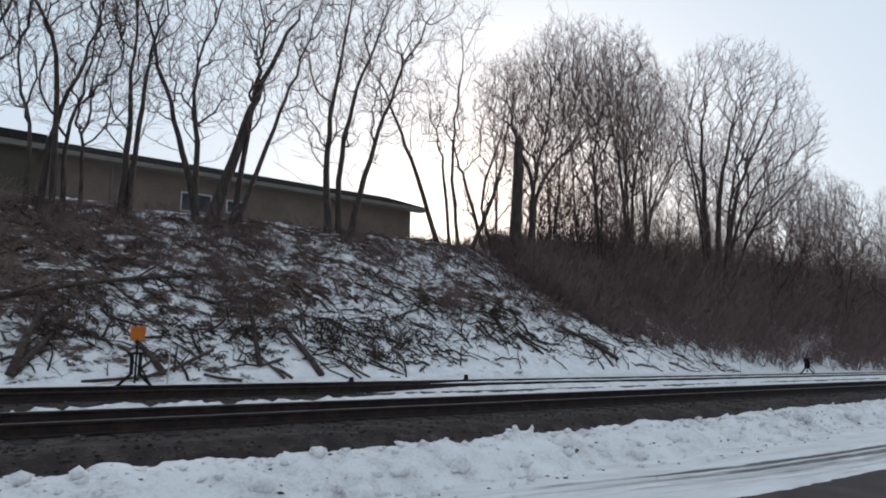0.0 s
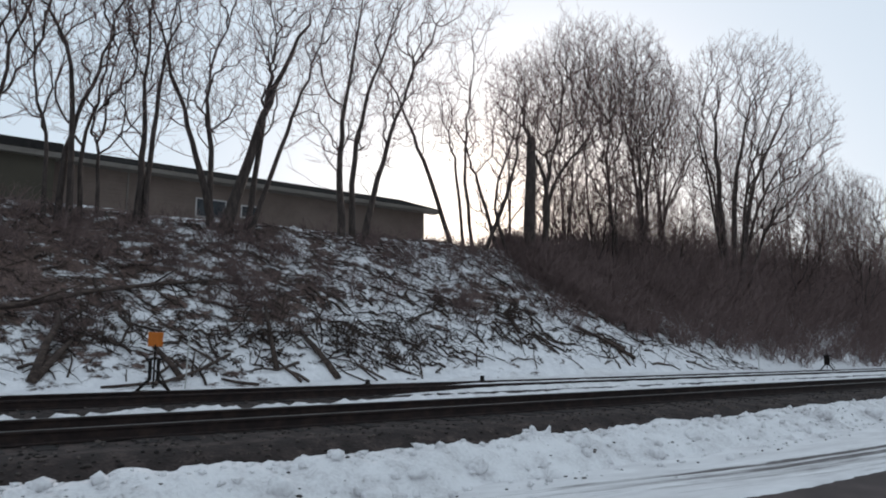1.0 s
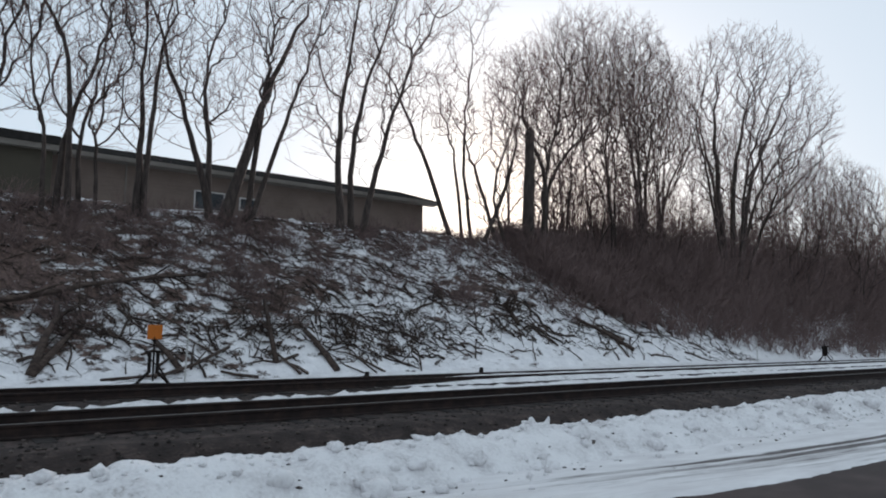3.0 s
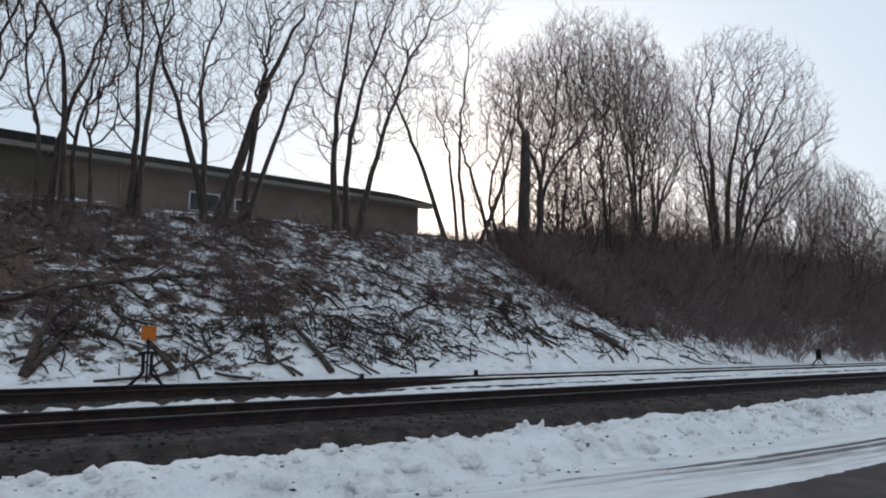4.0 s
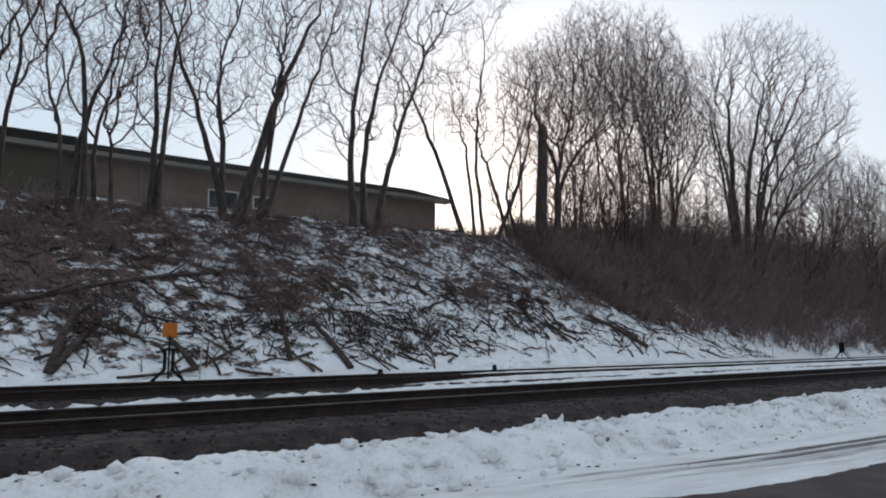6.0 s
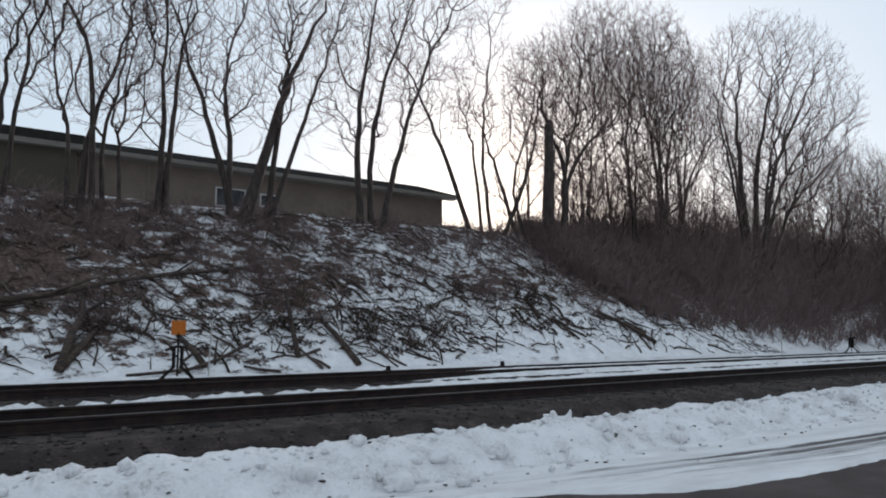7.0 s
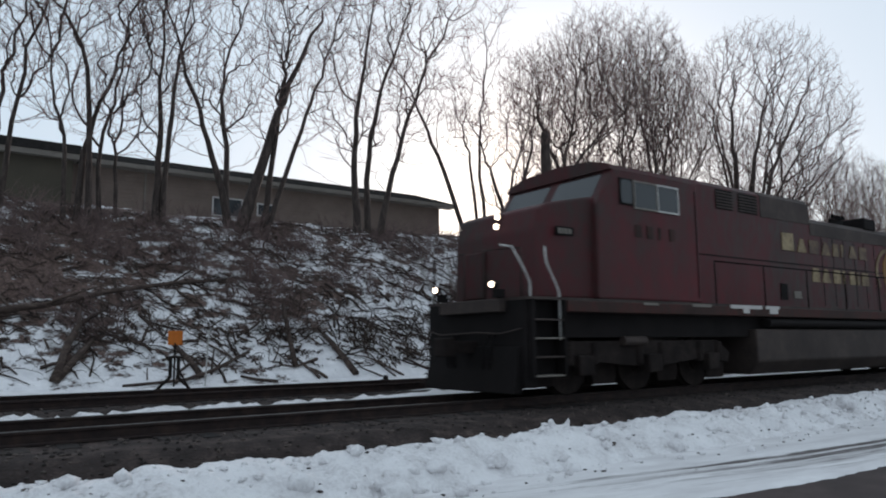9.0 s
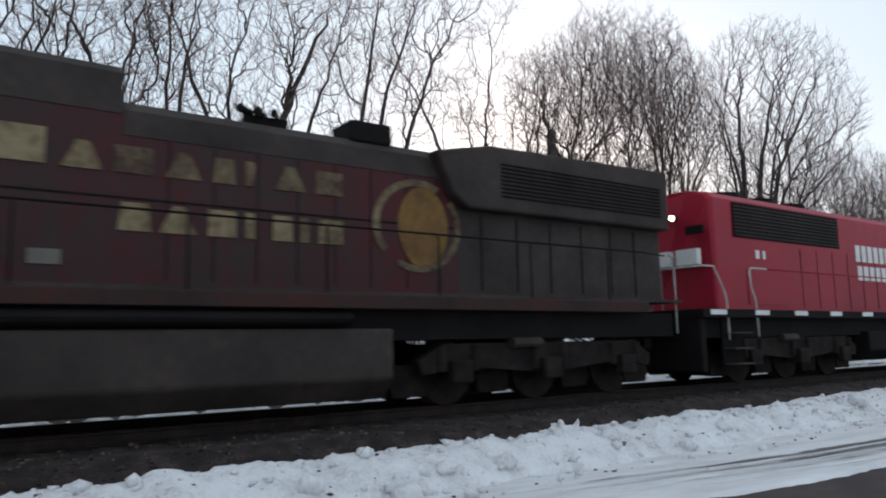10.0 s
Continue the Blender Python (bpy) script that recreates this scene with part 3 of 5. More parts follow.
# ---- trees ----
class Grower:
    """Grows bare branches: trunk and limbs into one mesh, twigs into another."""

    def __init__(self, seed):
        self.r = random.Random(seed)
        self.lines = []
        self.wood, self.crown = Tubes(), Tubes()

    def stem(self, pts, r0, r1, sides=8, wander=0.10):
        """A stem through given points, on which branches can grow."""
        r = self.r
        line = []
        n = 14
        for i in range(n + 1):
            u = i / n * (len(pts) - 1)
            k = min(int(u), len(pts) - 2)
            w = u - k
            a, b = Vector(pts[k]), Vector(pts[k + 1])
            p0 = Vector(pts[max(0, k - 1)])
            p3 = Vector(pts[min(len(pts) - 1, k + 2)])
            p = 0.5 * (2 * a + (b - p0) * w + (2 * p0 - 5 * a + 4 * b - p3) * w * w + (3 * a - p0 - 3 * b + p3) * w ** 3)
            j = wander * (i / n)
            line.append(p + Vector((r.gauss(0, j), r.gauss(0, j), 0)))
        rad = [r0 + (r1 - r0) * (i / n) ** 0.8 for i in range(n + 1)]
        rad[0] *= 1.35
        self.wood.add(line, rad, sides)
        self.lines.append(line)

    def reach_for(self, stems, targets, tip, pull=0.42, bend=0.1, ends=2):
        """Grow branches from the stems to every target, each from the joint that keeps the way to the ground short."""
        r = self.r
        size = sum(len(line) for line, _ in stems) + len(targets) * 9
        place, length = np.zeros((size, 3)), np.zeros(size)
        parent, load = [-1] * size, [0] * size
        n = 0
        for line, skip in stems:
            run = 0.0
            for i, p in enumerate(line):
                run += (p - line[i - 1]).length if i else 0
                place[n], length[n] = p, run if i >= skip else 1e6
                n += 1
        chains = []
        foot = stems[0][0][0]
        for p in sorted(targets, key=lambda q: (q - foot).length):
            gap = np.linalg.norm(place[:n] - np.array(p), axis=1)
            k = int(np.argmin(gap + pull * length[:n] + 2.0 * np.maximum(0, place[:n, 2] - p.z)))
            a = Vector(place[k])
            d = p - a
            m = max(2, min(8, int(d.length / 0.45) + 1))
            bow = Vector((r.gauss(0, bend), r.gauss(0, bend), -abs(r.gauss(0, bend)) - bend)) * d.length
            chain, last = [k], k
            for j in range(1, m + 1):
                u = j / m
                q = a + d * u + bow * (u * (1 - u)) + Vector((r.gauss(0, 0.03), r.gauss(0, 0.03), r.gauss(0, 0.03)))
                place[n], length[n], parent[n] = q, length[last] + d.length / m, last
                chain.append(n)
                last = n
                n += 1
            chains.append(chain)
            while last >= 0:
                load[last] += 1
                last = parent[last]
        for chain in chains:
            pts = [Vector(place[k]) for k in chain]
            rads = [tip * max(1, load[k]) ** 0.47 for k in chain]
            rads[0] = rads[1]
            (self.wood if load[chain[1]] > 14 else self.crown).add(pts, rads, 5 if load[chain[1]] > 14 else 3)
            e = (pts[-1] - pts[-2]).normalized()
            for j in range(ends):
                b = pts[-1 - (j % 2)]
                f = (e + Vector((r.gauss(0, 0.5), r.gauss(0, 0.5), r.gauss(0.12, 0.35)))).normalized() * r.uniform(0.3, 0.75)
                self.crown.add([b, b + f * 0.5, b + f + Vector((0, 0, 0.04))], [tip, tip * 0.9, tip * 0.6], 3)

    def make(self, label, group="trees on the hillside"):
        root = tagged(new("tree"), label, "tree", group)
        self.wood.make("trunk", BARK, root)
        self.crown.make("crown", TWIG, root)
        return root


def crown_point(r, low, high, wide, thick, cx=0.0, cy=0.0, full=1.0):
    """A point in an egg-shaped crown between the heights low and high, more of them near its skin."""
    while True:
        p = Vector((r.uniform(-1, 1), r.uniform(-1, 1), r.uniform(-1, 1)))
        if p.length < 1 and (p.length > 0.72 or r.random() < 0.55) and r.random() < full + (1 - full) * (p.z + 1) / 2:
            break
    return Vector((cx + p.x * wide * (1 + 0.15 * p.z), cy + p.y * thick, (low + high) / 2 + p.z * (high - low) / 2))


def bare_tree(seed, stems, label, twigs=420, reach=1.5, low=0.35, crown=None, tip=0.0065, pull=0.42):
    """stems: (radius at the foot, points (x, y, z) from the foot up). The twigs spread round the stems, or fill the crown."""
    g = Grower(seed)
    r = random.Random(seed + 500)
    for rad, pts in stems:
        x, y, z = pts[0]
        foot = (x, y, min(z, ground_z(x, y)) - 0.25)
        g.stem([foot, *pts[1:]], rad, max(0.014, rad * 0.14))
    targets = []
    for i in range(twigs):
        if crown:
            targets.append(crown_point(r, *crown))
            continue
        line = r.choice(g.lines)
        u = low + (1.08 - low) * r.random() ** 0.8
        k = min(int(u * 14), 13)
        p = line[k].lerp(line[k + 1], u * 14 - k)
        far = reach * (1.25 - 0.4 * u) * math.sqrt(r.random())
        a = r.uniform(0, 2 * math.pi)
        targets.append(p + Vector((math.cos(a) * far, math.sin(a) * far * 0.8, r.uniform(-0.1, 1.0) * far + 0.1)))
    g.reach_for([(line, int(14 * (low - 0.12))) for line in g.lines], targets, tip, pull)
    return g.make(label)


SLIM = "bare slender grey-brown tree with several leaning stems"
bare_tree(1, [(0.09, [(3.5, 25.2, 5.4), (3.4, 25.2, 8.0), (2.9, 25.4, 10.4), (2.7, 25.5, 13)]),
              (0.13, [(3.9, 25.3, 5.5), (4.05, 25.3, 8.2), (4.8, 25.2, 10.8), (5.4, 25, 13.6)]),
              (0.12, [(4.2, 25.1, 5.5), (4.05, 25.1, 9.6), (3.3, 25, 12.4), (2.9, 25, 14)])], SLIM, 520, 1.7, 0.36)
bare_tree(30, [(0.12, [(1.25, 25, 5.2), (1.45, 25, 7.9), (1.8, 25, 10.7), (2.3, 25, 13.6)]),
               (0.11, [(1.7, 25.3, 5.2), (1.97, 25.3, 8.2), (2.45, 25.3, 11.9), (3.0, 25.3, 14.4)]),
               (0.10, [(0.5, 25.2, 5.2), (0.7, 25.2, 7.8), (1.3, 25.2, 11.6), (1.5, 25.2, 14)])], SLIM, 520, 1.7, 0.36)
bare_tree(2, [(0.10, [(4.6, 25.6, 5.7), (4.55, 25.6, 7.9), (5.0, 25.6, 10.4), (5.5, 25.6, 13.4)]),
              (0.08, [(5.2, 25.8, 5.8), (5.05, 25.8, 7.8), (5.3, 25.8, 9.8), (5.8, 25.8, 13)])], SLIM, 520, 1.7, 0.36)
bare_tree(3, [(0.15, [(6.4, 25.7, 5.8), (6.42, 25.7, 8.4), (6.45, 25.7, 11), (6.4, 25.7, 14.4)]),
              (0.12, [(6.6, 25.6, 5.8), (6.75, 25.6, 9.4), (7.1, 25.6, 12), (7.5, 25.6, 15)])], "bare twin-stemmed tree standing upright on the hillside", 420, 1.8, 0.3)
bare_tree(4, [(0.17, [(9.1, 25.9, 5.9), (8.43, 25.9, 8.2), (7.5, 25.9, 10.9), (6.5, 25.9, 14)]),
              (0.14, [(9.0, 26, 6.0), (8.85, 26, 9.3), (8.7, 26, 11.4), (9.7, 26, 15)])], "bare forked tree with one stem leaning over", 520, 2.0, 0.3)
bare_tree(5, [(0.27, [(9.4, 25.8, 5.8), (10.37, 25.8, 8.9), (11.36, 25.8, 11.9), (12.7, 25.8, 15.2)]),
              (0.12, [(10.2, 25.4, 5.9), (11.55, 25.4, 9.6), (12.5, 25.4, 12.4), (13.6, 25.4, 16)]),
              (0.13, [(10.37, 25.9, 8.9), (11.0, 25.9, 11.4), (11.2, 26, 13), (11.1, 26, 15.4)])], "bare stout tree leaning along the slope", 700, 2.1, 0.34)
bare_tree(6, [(0.19, [(14.4, 25.8, 5.9), (14.25, 25.8, 9.2), (14.5, 25.8, 12.6), (15.1, 25.8, 16.6)]),
              (0.16, [(14.9, 25.9, 5.9), (15.0, 25.9, 10), (15.9, 25.9, 13.4), (17.4, 25.9, 17.2)]),
              (0.17, [(15.3, 25.7, 6.0), (16.15, 25.7, 9.2), (17.2, 25.7, 12.5), (19.6, 25.7, 17.2)])], "bare clump of three trunks spreading upward", 1050, 2.5, 0.26)
bare_tree(7, [(0.14, [(20.4, 26, 6), (18.7, 26, 9.75), (17.5, 26, 12), (16.4, 26, 13.8)]),
              (0.10, [(21.1, 26.2, 6.1), (20.65, 26.2, 9.8), (20.2, 26.2, 11.4), (19.6, 26.2, 13.2)]),
              (0.11, [(21.5, 26, 6.1), (21.0, 26, 9.9), (21.3, 26, 13.4), (21.75, 26, 17.2)])], "bare clump of thin trunks fanning out", 380, 1.8, 0.36)
bare_tree(8, [(0.13, [(21.8, 25.6, 6.1), (23.5, 25.6, 9.4), (24.2, 25.6, 12), (24.8, 25.6, 15)]),
              (0.12, [(22.9, 25.8, 6.2), (21.7, 25.8, 9.2), (21.0, 25.8, 10.6), (20.2, 25.8, 12)]),
              (0.10, [(23.2, 25.4, 6.2), (22.4, 25.4, 8.6), (23.5, 25.4, 11.7), (24.2, 25.4, 14.8)])], "bare clump of crossing thin trunks", 340, 1.6, 0.4)
bare_tree(9, [(0.19, [(25.2, 25.2, 5.9), (25.6, 25.2, 9.3), (24.6, 25.2, 11.6), (23.8, 25.2, 13.6)]),
              (0.16, [(25.7, 25.3, 5.9), (26.0, 25.3, 9.3), (28.2, 25.3, 12), (30.6, 25.3, 14.6)]),
              (0.15, [(25.9, 25.6, 5.9), (26.0, 25.6, 9.5), (27, 25.6, 13), (28.2, 25.6, 17.6)])], "bare forked tree with wide crown beside the snag", 900, 2.3, 0.34)
bare_tree(10, [(0.24, [(39.6, 24.0, 4.6), (39.2, 24, 10), (38.9, 24, 14), (38.8, 23.6, 17.4)]),
               (0.22, [(40.2, 24, 4.6), (40.7, 24, 10.4), (42, 24, 14.6), (43.6, 24, 18.4)]),
               (0.20, [(40.6, 24, 4.6), (42.4, 24, 10.6), (45.4, 24, 15), (48.6, 24, 19)]),
               (0.15, [(40.0, 24.3, 5), (40.4, 25, 10.4), (40.8, 26, 14.4), (41.4, 26.5, 17.4)]),
               (0.14, [(40.7, 23.8, 5), (42.8, 23.4, 8.6), (46.6, 23, 11.8), (50.4, 22.8, 14)]),
               (0.12, [(39.4, 23.8, 5), (37.8, 23.6, 9.5), (36.6, 23.5, 12.8), (36.0, 23.4, 15.4)]),
               (0.13, [(40.8, 24.2, 5), (43.6, 24.3, 10.2), (47.6, 24.4, 14.2), (51.2, 24.5, 17.2)]),
               (0.12, [(40.3, 23.7, 5), (41.0, 23.4, 11), (43.4, 23.2, 15.6), (46.2, 23.0, 19.2)])], "large bare tree with a broad rounded crown", 2300, low=0.3, crown=(8.8, 21.8, 6.8, 4.6, 43.5, 24.0, 0.42), tip=0.0066, pull=0.5)
bare_tree(11, [(0.16, [(35.4, 27, 5.0), (35.2, 27, 10.4), (34.4, 27, 14), (33.6, 27, 17.4)]),
               (0.15, [(35.9, 27.2, 5.0), (36.3, 27.2, 10.6), (37.0, 27.2, 14.2), (37.8, 27, 17.6)]),
               (0.12, [(36.2, 26.8, 5.0), (37.4, 26.6, 10), (39.4, 26.4, 13.4), (41.2, 26.2, 16)])], "tall bare tree with a crown of fine twigs", 800, low=0.35, crown=(9.5, 20.2, 4.4, 3.4, 36.2, 27.0, 0.45), tip=0.0062, pull=0.5)

# the wood beyond: a few kinds of tall thin tree, set out along the slope
kinds = []
for s in range(4):
    g = Grower(40 + s)
    rr = random.Random(70 + s)
    for k in range(1 + s % 2):
        lean = rr.uniform(-1.0, 1.4)
        g.stem([(rr.uniform(-0.4, 0.4), 0, -0.5), (lean * 0.3, 0, 4.2), (lean * 0.6, 0, 8.0), (lean * 1.1, rr.uniform(-1, 1), 11.2)], 0.09, 0.014)
    g.reach_for([(line, 4) for line in g.lines], [crown_point(rr, 4.8, 16.0, 2.5, 2.3, 0.3, 0, 0.25) for k in range(520)], 0.0062, 0.5)
    kinds.append(g.make("tall thin bare tree in the wood along the tracks", "trees of the wood"))
spots = [(28.4, 26.5, 0.86), (30.4, 24.8, 0.84), (31.6, 27.5, 0.94), (33.4, 25.4, 0.96), (34.8, 28.4, 1.02), (36.6, 26.4, 0.86), (32.6, 30.5, 0.95), (37.4, 31, 0.92), (41, 30, 0.86), (29.8, 30.5, 0.84), (35.4, 33.5, 0.92), (31.2, 34, 0.88), (43, 34, 0.86),
         (48.5, 27, 0.78), (52, 24, 0.66), (55, 28, 0.8), (58, 24.5, 0.64), (62, 27, 0.7), (66, 24, 0.62), (70, 28, 0.72), (75, 25, 0.66), (80, 29, 0.75), (86, 26, 0.68),
         (50, 33, 0.8), (57, 34, 0.8), (64, 33, 0.8), (72, 34, 0.8), (92, 30, 0.75), (100, 27, 0.75), (110, 30, 0.8),
         (43.5, 27, 0.65), (46, 24.5, 0.5), (49.5, 23, 0.5), (54, 22.6, 0.5), (60, 22.8, 0.5), (66, 31, 0.75), (78, 33, 0.8), (84, 23, 0.55), (95, 24, 0.6), (105, 34, 0.85), (35.4, 26.6, 1.0), (38.6, 28.0, 0.92)]
for i, (x, y, s) in enumerate(spots):
    m = pose(x, y, ground_z(x, y), 0, 0, (i * 77) % 50 - 25 + (180 if i % 3 == 1 else 0)) 
    if i < 4:
        kinds[i].matrix_basis = m
        kinds[i].scale = (s, s, s)
    else:
        c = copy_thing(kinds[i % 4], m)
        c.scale = (s, s, s)

# low spreading trees at the edge of the wood
shrubs = []
for s in range(3):
    g = Grower(140 + s)
    rr = random.Random(170 + s)
    for k in range(4):
        a = rr.uniform(-1.1, 1.1)
        g.stem([(rr.uniform(-0.3, 0.3), 0, -0.4), (a * 0.9, rr.uniform(-0.5, 0.5), 2.0), (a * 1.7, rr.uniform(-1, 1), 3.6), (a * 2.2, rr.uniform(-1.3, 1.3), 4.8)], 0.075, 0.014)
    g.reach_for([(line, 3) for line in g.lines], [crown_point(rr, 0.8, 7.0, 3.4, 2.6) for k in range(470)], 0.0062, 0.45, 0.14)
    shrubs.append(g.make("low spreading bare tree at the edge of the wood", "low trees of the wood"))
low_spots = [(46.5, 23.2, 0.95), (50, 24.5, 1.15), (53.5, 22.6, 1.0), (58, 24.6, 1.2), (64, 24, 1.2), (68, 23, 1.25), (73, 25, 1.35), (78, 23, 1.3), (84, 25, 1.4), (91, 24, 1.4), (98, 25, 1.5),
             (44, 25.5, 1.0), (36.5, 25.4, 0.85), (33.8, 26.6, 0.9), (31, 25.8, 0.85), (55, 28, 1.2), (70, 29, 1.4), (29, 27.6, 0.8), (106, 26, 1.6),
             (27.4, 26.8, 0.75), (30.2, 28.0, 0.85), (34.6, 29.5, 0.9), (40.6, 27.4, 0.8), (27.6, 31.0, 0.85), (32.4, 28.4, 0.9), (37.6, 28.8, 0.9), (29.4, 25.6, 0.7), (33.0, 25.0, 0.7)]
for i, (x, y, k) in enumerate(low_spots):
    m = pose(x, y, ground_z(x, y), 0, 0, (i * 67) % 360)
    ob = shrubs[i] if i < 3 else copy_thing(shrubs[i % 3], m)
    ob.matrix_basis = m
    ob.scale = (k, k, k)

# the broken-off trunk
g = Tubes()
px, py = 24.25, 25.0
g.add([Vector((px - 0.1, py, 4.9)), Vector((px - 0.05, py, 7.5)), Vector((px + 0.1, py, 10)), Vector((px + 0.15, py, 11.75))], [0.34, 0.28, 0.24, 0.22], 12)
snag = g.make("snag", BARK)
tagged(snag, "thick dark tree trunk sawn off flat at the top", "tree trunk")


# ---- brush and fallen wood ----
def brush(name, label, count, area, height, seed, stems=9, rad=0.011, lean=0.5, mat=None, fork=3):
    rr = random.Random(seed)
    t = Tubes()
    for i in range(count):
        x, y = area(rr)
        z = ground_z(x, y) - 0.05
        for k in range(stems):
            h = height(x, y, rr)
            d = Vector((rr.gauss(0, lean), rr.gauss(0, lean), 1)).normalized()
            p = Vector((x + rr.gauss(0, 0.18), y + rr.gauss(0, 0.18), z))
            pts = [p]
            for j in range(3):
                d = (d + Vector((rr.gauss(0, 0.2), rr.gauss(0, 0.2), rr.gauss(0, 0.1)))).normalized()
                pts.append(pts[-1] + d * h / 3)
            t.add(pts, [rad * 1.3, rad, rad * 0.8, rad * 0.4], 3)
            for j in range(fork):
                b = pts[rr.randint(1, 2)]
                e = (d + Vector((rr.gauss(0, 0.6), rr.gauss(0, 0.6), rr.gauss(0.1, 0.4)))).normalized()
                q = b + e * h * 0.3
                e = (e + Vector((rr.gauss(0, 0.4), rr.gauss(0, 0.4), rr.gauss(0.1, 0.3)))).normalized()
                t.add([b, q, q + e * h * 0.22], [rad * 0.7, rad * 0.55, rad * 0.35], 3)
    ob = t.make(name, mat or TWIG, smooth=False)
    return tagged(ob, label, "brush", kind="stuff")


def foot_y(x):
    return 17.9 + 0.25 * math.sin(x * 0.21) + 1.2 * smoothstep(18, 40, x)


def thicket_area(rr):
    """Denser towards the far end of the slope."""
    x = 23.5 + 76 * rr.random() ** 1.5
    low = 0.1 + 1.9 * (1 - smoothstep(26, 42, x)) + 2.2 * (1 - smoothstep(23, 28, x)) - 0.5 * smoothstep(40, 50, x)
    return x, foot_y(x) + low + (8.6 - low) * rr.random() ** 0.85


def thicket_height(x, y, rr):
    up = smoothstep(0.3, 4.5, y - foot_y(x))
    return (rr.uniform(0.6, 1.5) + up * rr.uniform(0.2, 1.2)) * (0.6 + 0.4 * smoothstep(26, 35, x)) + 3.4 * up * rr.random() ** 3 * smoothstep(26, 38, x)


def clump_area(rr):
    """Hazy bushes here and there on the slope: (x, y, spread)."""
    x, y, w = rr.choice(((7.8, 23.6, 0.7), (8.8, 22.8, 0.7), (8.9, 21.8, 0.6), (12.6, 22.4, 0.6), (18.3, 23.0, 0.6), (17.3, 21.3, 0.45), (23.1, 23.2, 0.9), (22.4, 21.2, 0.6), (25.0, 22.6, 1.0), (16.8, 24.8, 0.7), (3.4, 23.8, 0.9), (3.5, 20.4, 0.4), (6.3, 24.8, 0.9), (10.3, 24.1, 0.9), (21.6, 24.6, 0.9), (24.0, 24.6, 0.9), (1.6, 22.8, 0.7)))
    return x + rr.gauss(0, w), y + rr.gauss(0, w * 0.8)


brush("thicket", "dense leafless dark brown thicket under the wood", 2300, thicket_area, thicket_height, 11, stems=8, rad=0.011, fork=5, lean=0.45)
brush("hillside_brush", "low leafless brush and weeds on the snowy slope", 330, lambda rr: (rr.uniform(-1, 30), foot_y(10) + 2.4 + 5.8 * rr.random() ** 0.75), lambda x, y, rr: rr.uniform(0.2, 0.75), 12, stems=6, rad=0.007, lean=0.9, fork=2)
brush("slope_bushes", "hazy leafless bushes standing on the snowy slope", 170, clump_area, lambda x, y, rr: rr.uniform(0.35, 1.15), 15, stems=9, rad=0.007, lean=0.7, fork=4)
brush("crest_brush", "leafless bushes along the top of the slope", 150, lambda rr: (rr.choice((2.6, 4.4, 6.5, 9.3, 10.5, 14.8, 18.6, 21.5, 23.5, 25, 27)) + rr.gauss(0, 1.2), foot_y(10) + 6.6 + rr.gauss(0, 0.9)), lambda x, y, rr: rr.uniform(0.3, 1.0), 13, stems=9, rad=0.008, lean=0.55, fork=4)


def sticks(name, label, count, seed, area, length, rad):
    """Fallen branches that lie on the slope, most of them slanting down it."""
    rr = random.Random(seed)
    t = Tubes()
    for i in range(count):
        x, y = area(rr)
        ln = length(rr)
        a = (rr.gauss(-0.75, 0.45) if rr.random() < 0.6 else rr.gauss(0.5, 0.6)) + (math.pi if rr.random() < 0.5 else 0)
        pts = []
        lift = rr.uniform(0, 0.10)
        n = 5
        bend = rr.gauss(0, 0.3)
        for k in range(n):
            u = k / (n - 1) - 0.5
            aa = a + bend * u
            xx, yy = x + math.cos(aa) * ln * u, y + math.sin(aa) * ln * u * 0.9
            pts.append(Vector((xx, yy, ground_z(xx, yy) + 0.015 + lift * (k % 2) + rr.uniform(0, 0.05))))
        r0 = rad(rr)
        t.add(pts, [r0, r0 * 0.9, r0 * 0.75, r0 * 0.6, r0 * 0.35], 4)
        if rr.random() < 0.5:
            b = pts[2]
            e = Vector((math.cos(a + rr.gauss(0.7, 0.3)), math.sin(a + 0.7) * 0.8, rr.uniform(0.2, 0.9))) * ln * 0.35
            t.add([b, b + e * 0.6, b + e], [r0 * 0.5, r0 * 0.4, r0 * 0.2], 3)
    ob = t.make(name, DEADWOOD, smooth=False)
    return tagged(ob, label, "branches", kind="stuff")


sticks("fallen_sticks", "fallen sticks and branches scattered over the snowy slope", 3700, 21, lambda rr: (rr.uniform(-2, 34), foot_y(10) + 0.6 + 7.4 * rr.random() ** 0.7), lambda rr: min(2.4, rr.lognormvariate(-0.75, 0.6)), lambda rr: min(0.05, rr.lognormvariate(-4.3, 0.5)))
sticks("bark_litter", "dark scraps of bark and twigs strewn on the snow", 420, 24, lambda rr: (lambda c: (c[0] + rr.gauss(0, c[2]), c[1] + rr.gauss(0, c[3])))(rr.choice(((11.2, 19.8, 0.6, 0.5), (12.3, 19.7, 0.8, 0.5), (13.3, 19.4, 0.9, 0.5), (14.4, 19.7, 0.8, 0.4), (12.0, 20.4, 1.0, 0.4), (8.6, 19.6, 0.6, 0.5), (18.2, 19.8, 1.0, 0.5), (6.8, 20.2, 0.6, 0.5), (3.6, 20.6, 0.8, 0.5)))), lambda rr: rr.uniform(0.12, 0.42), lambda rr: rr.uniform(0.014, 0.034))


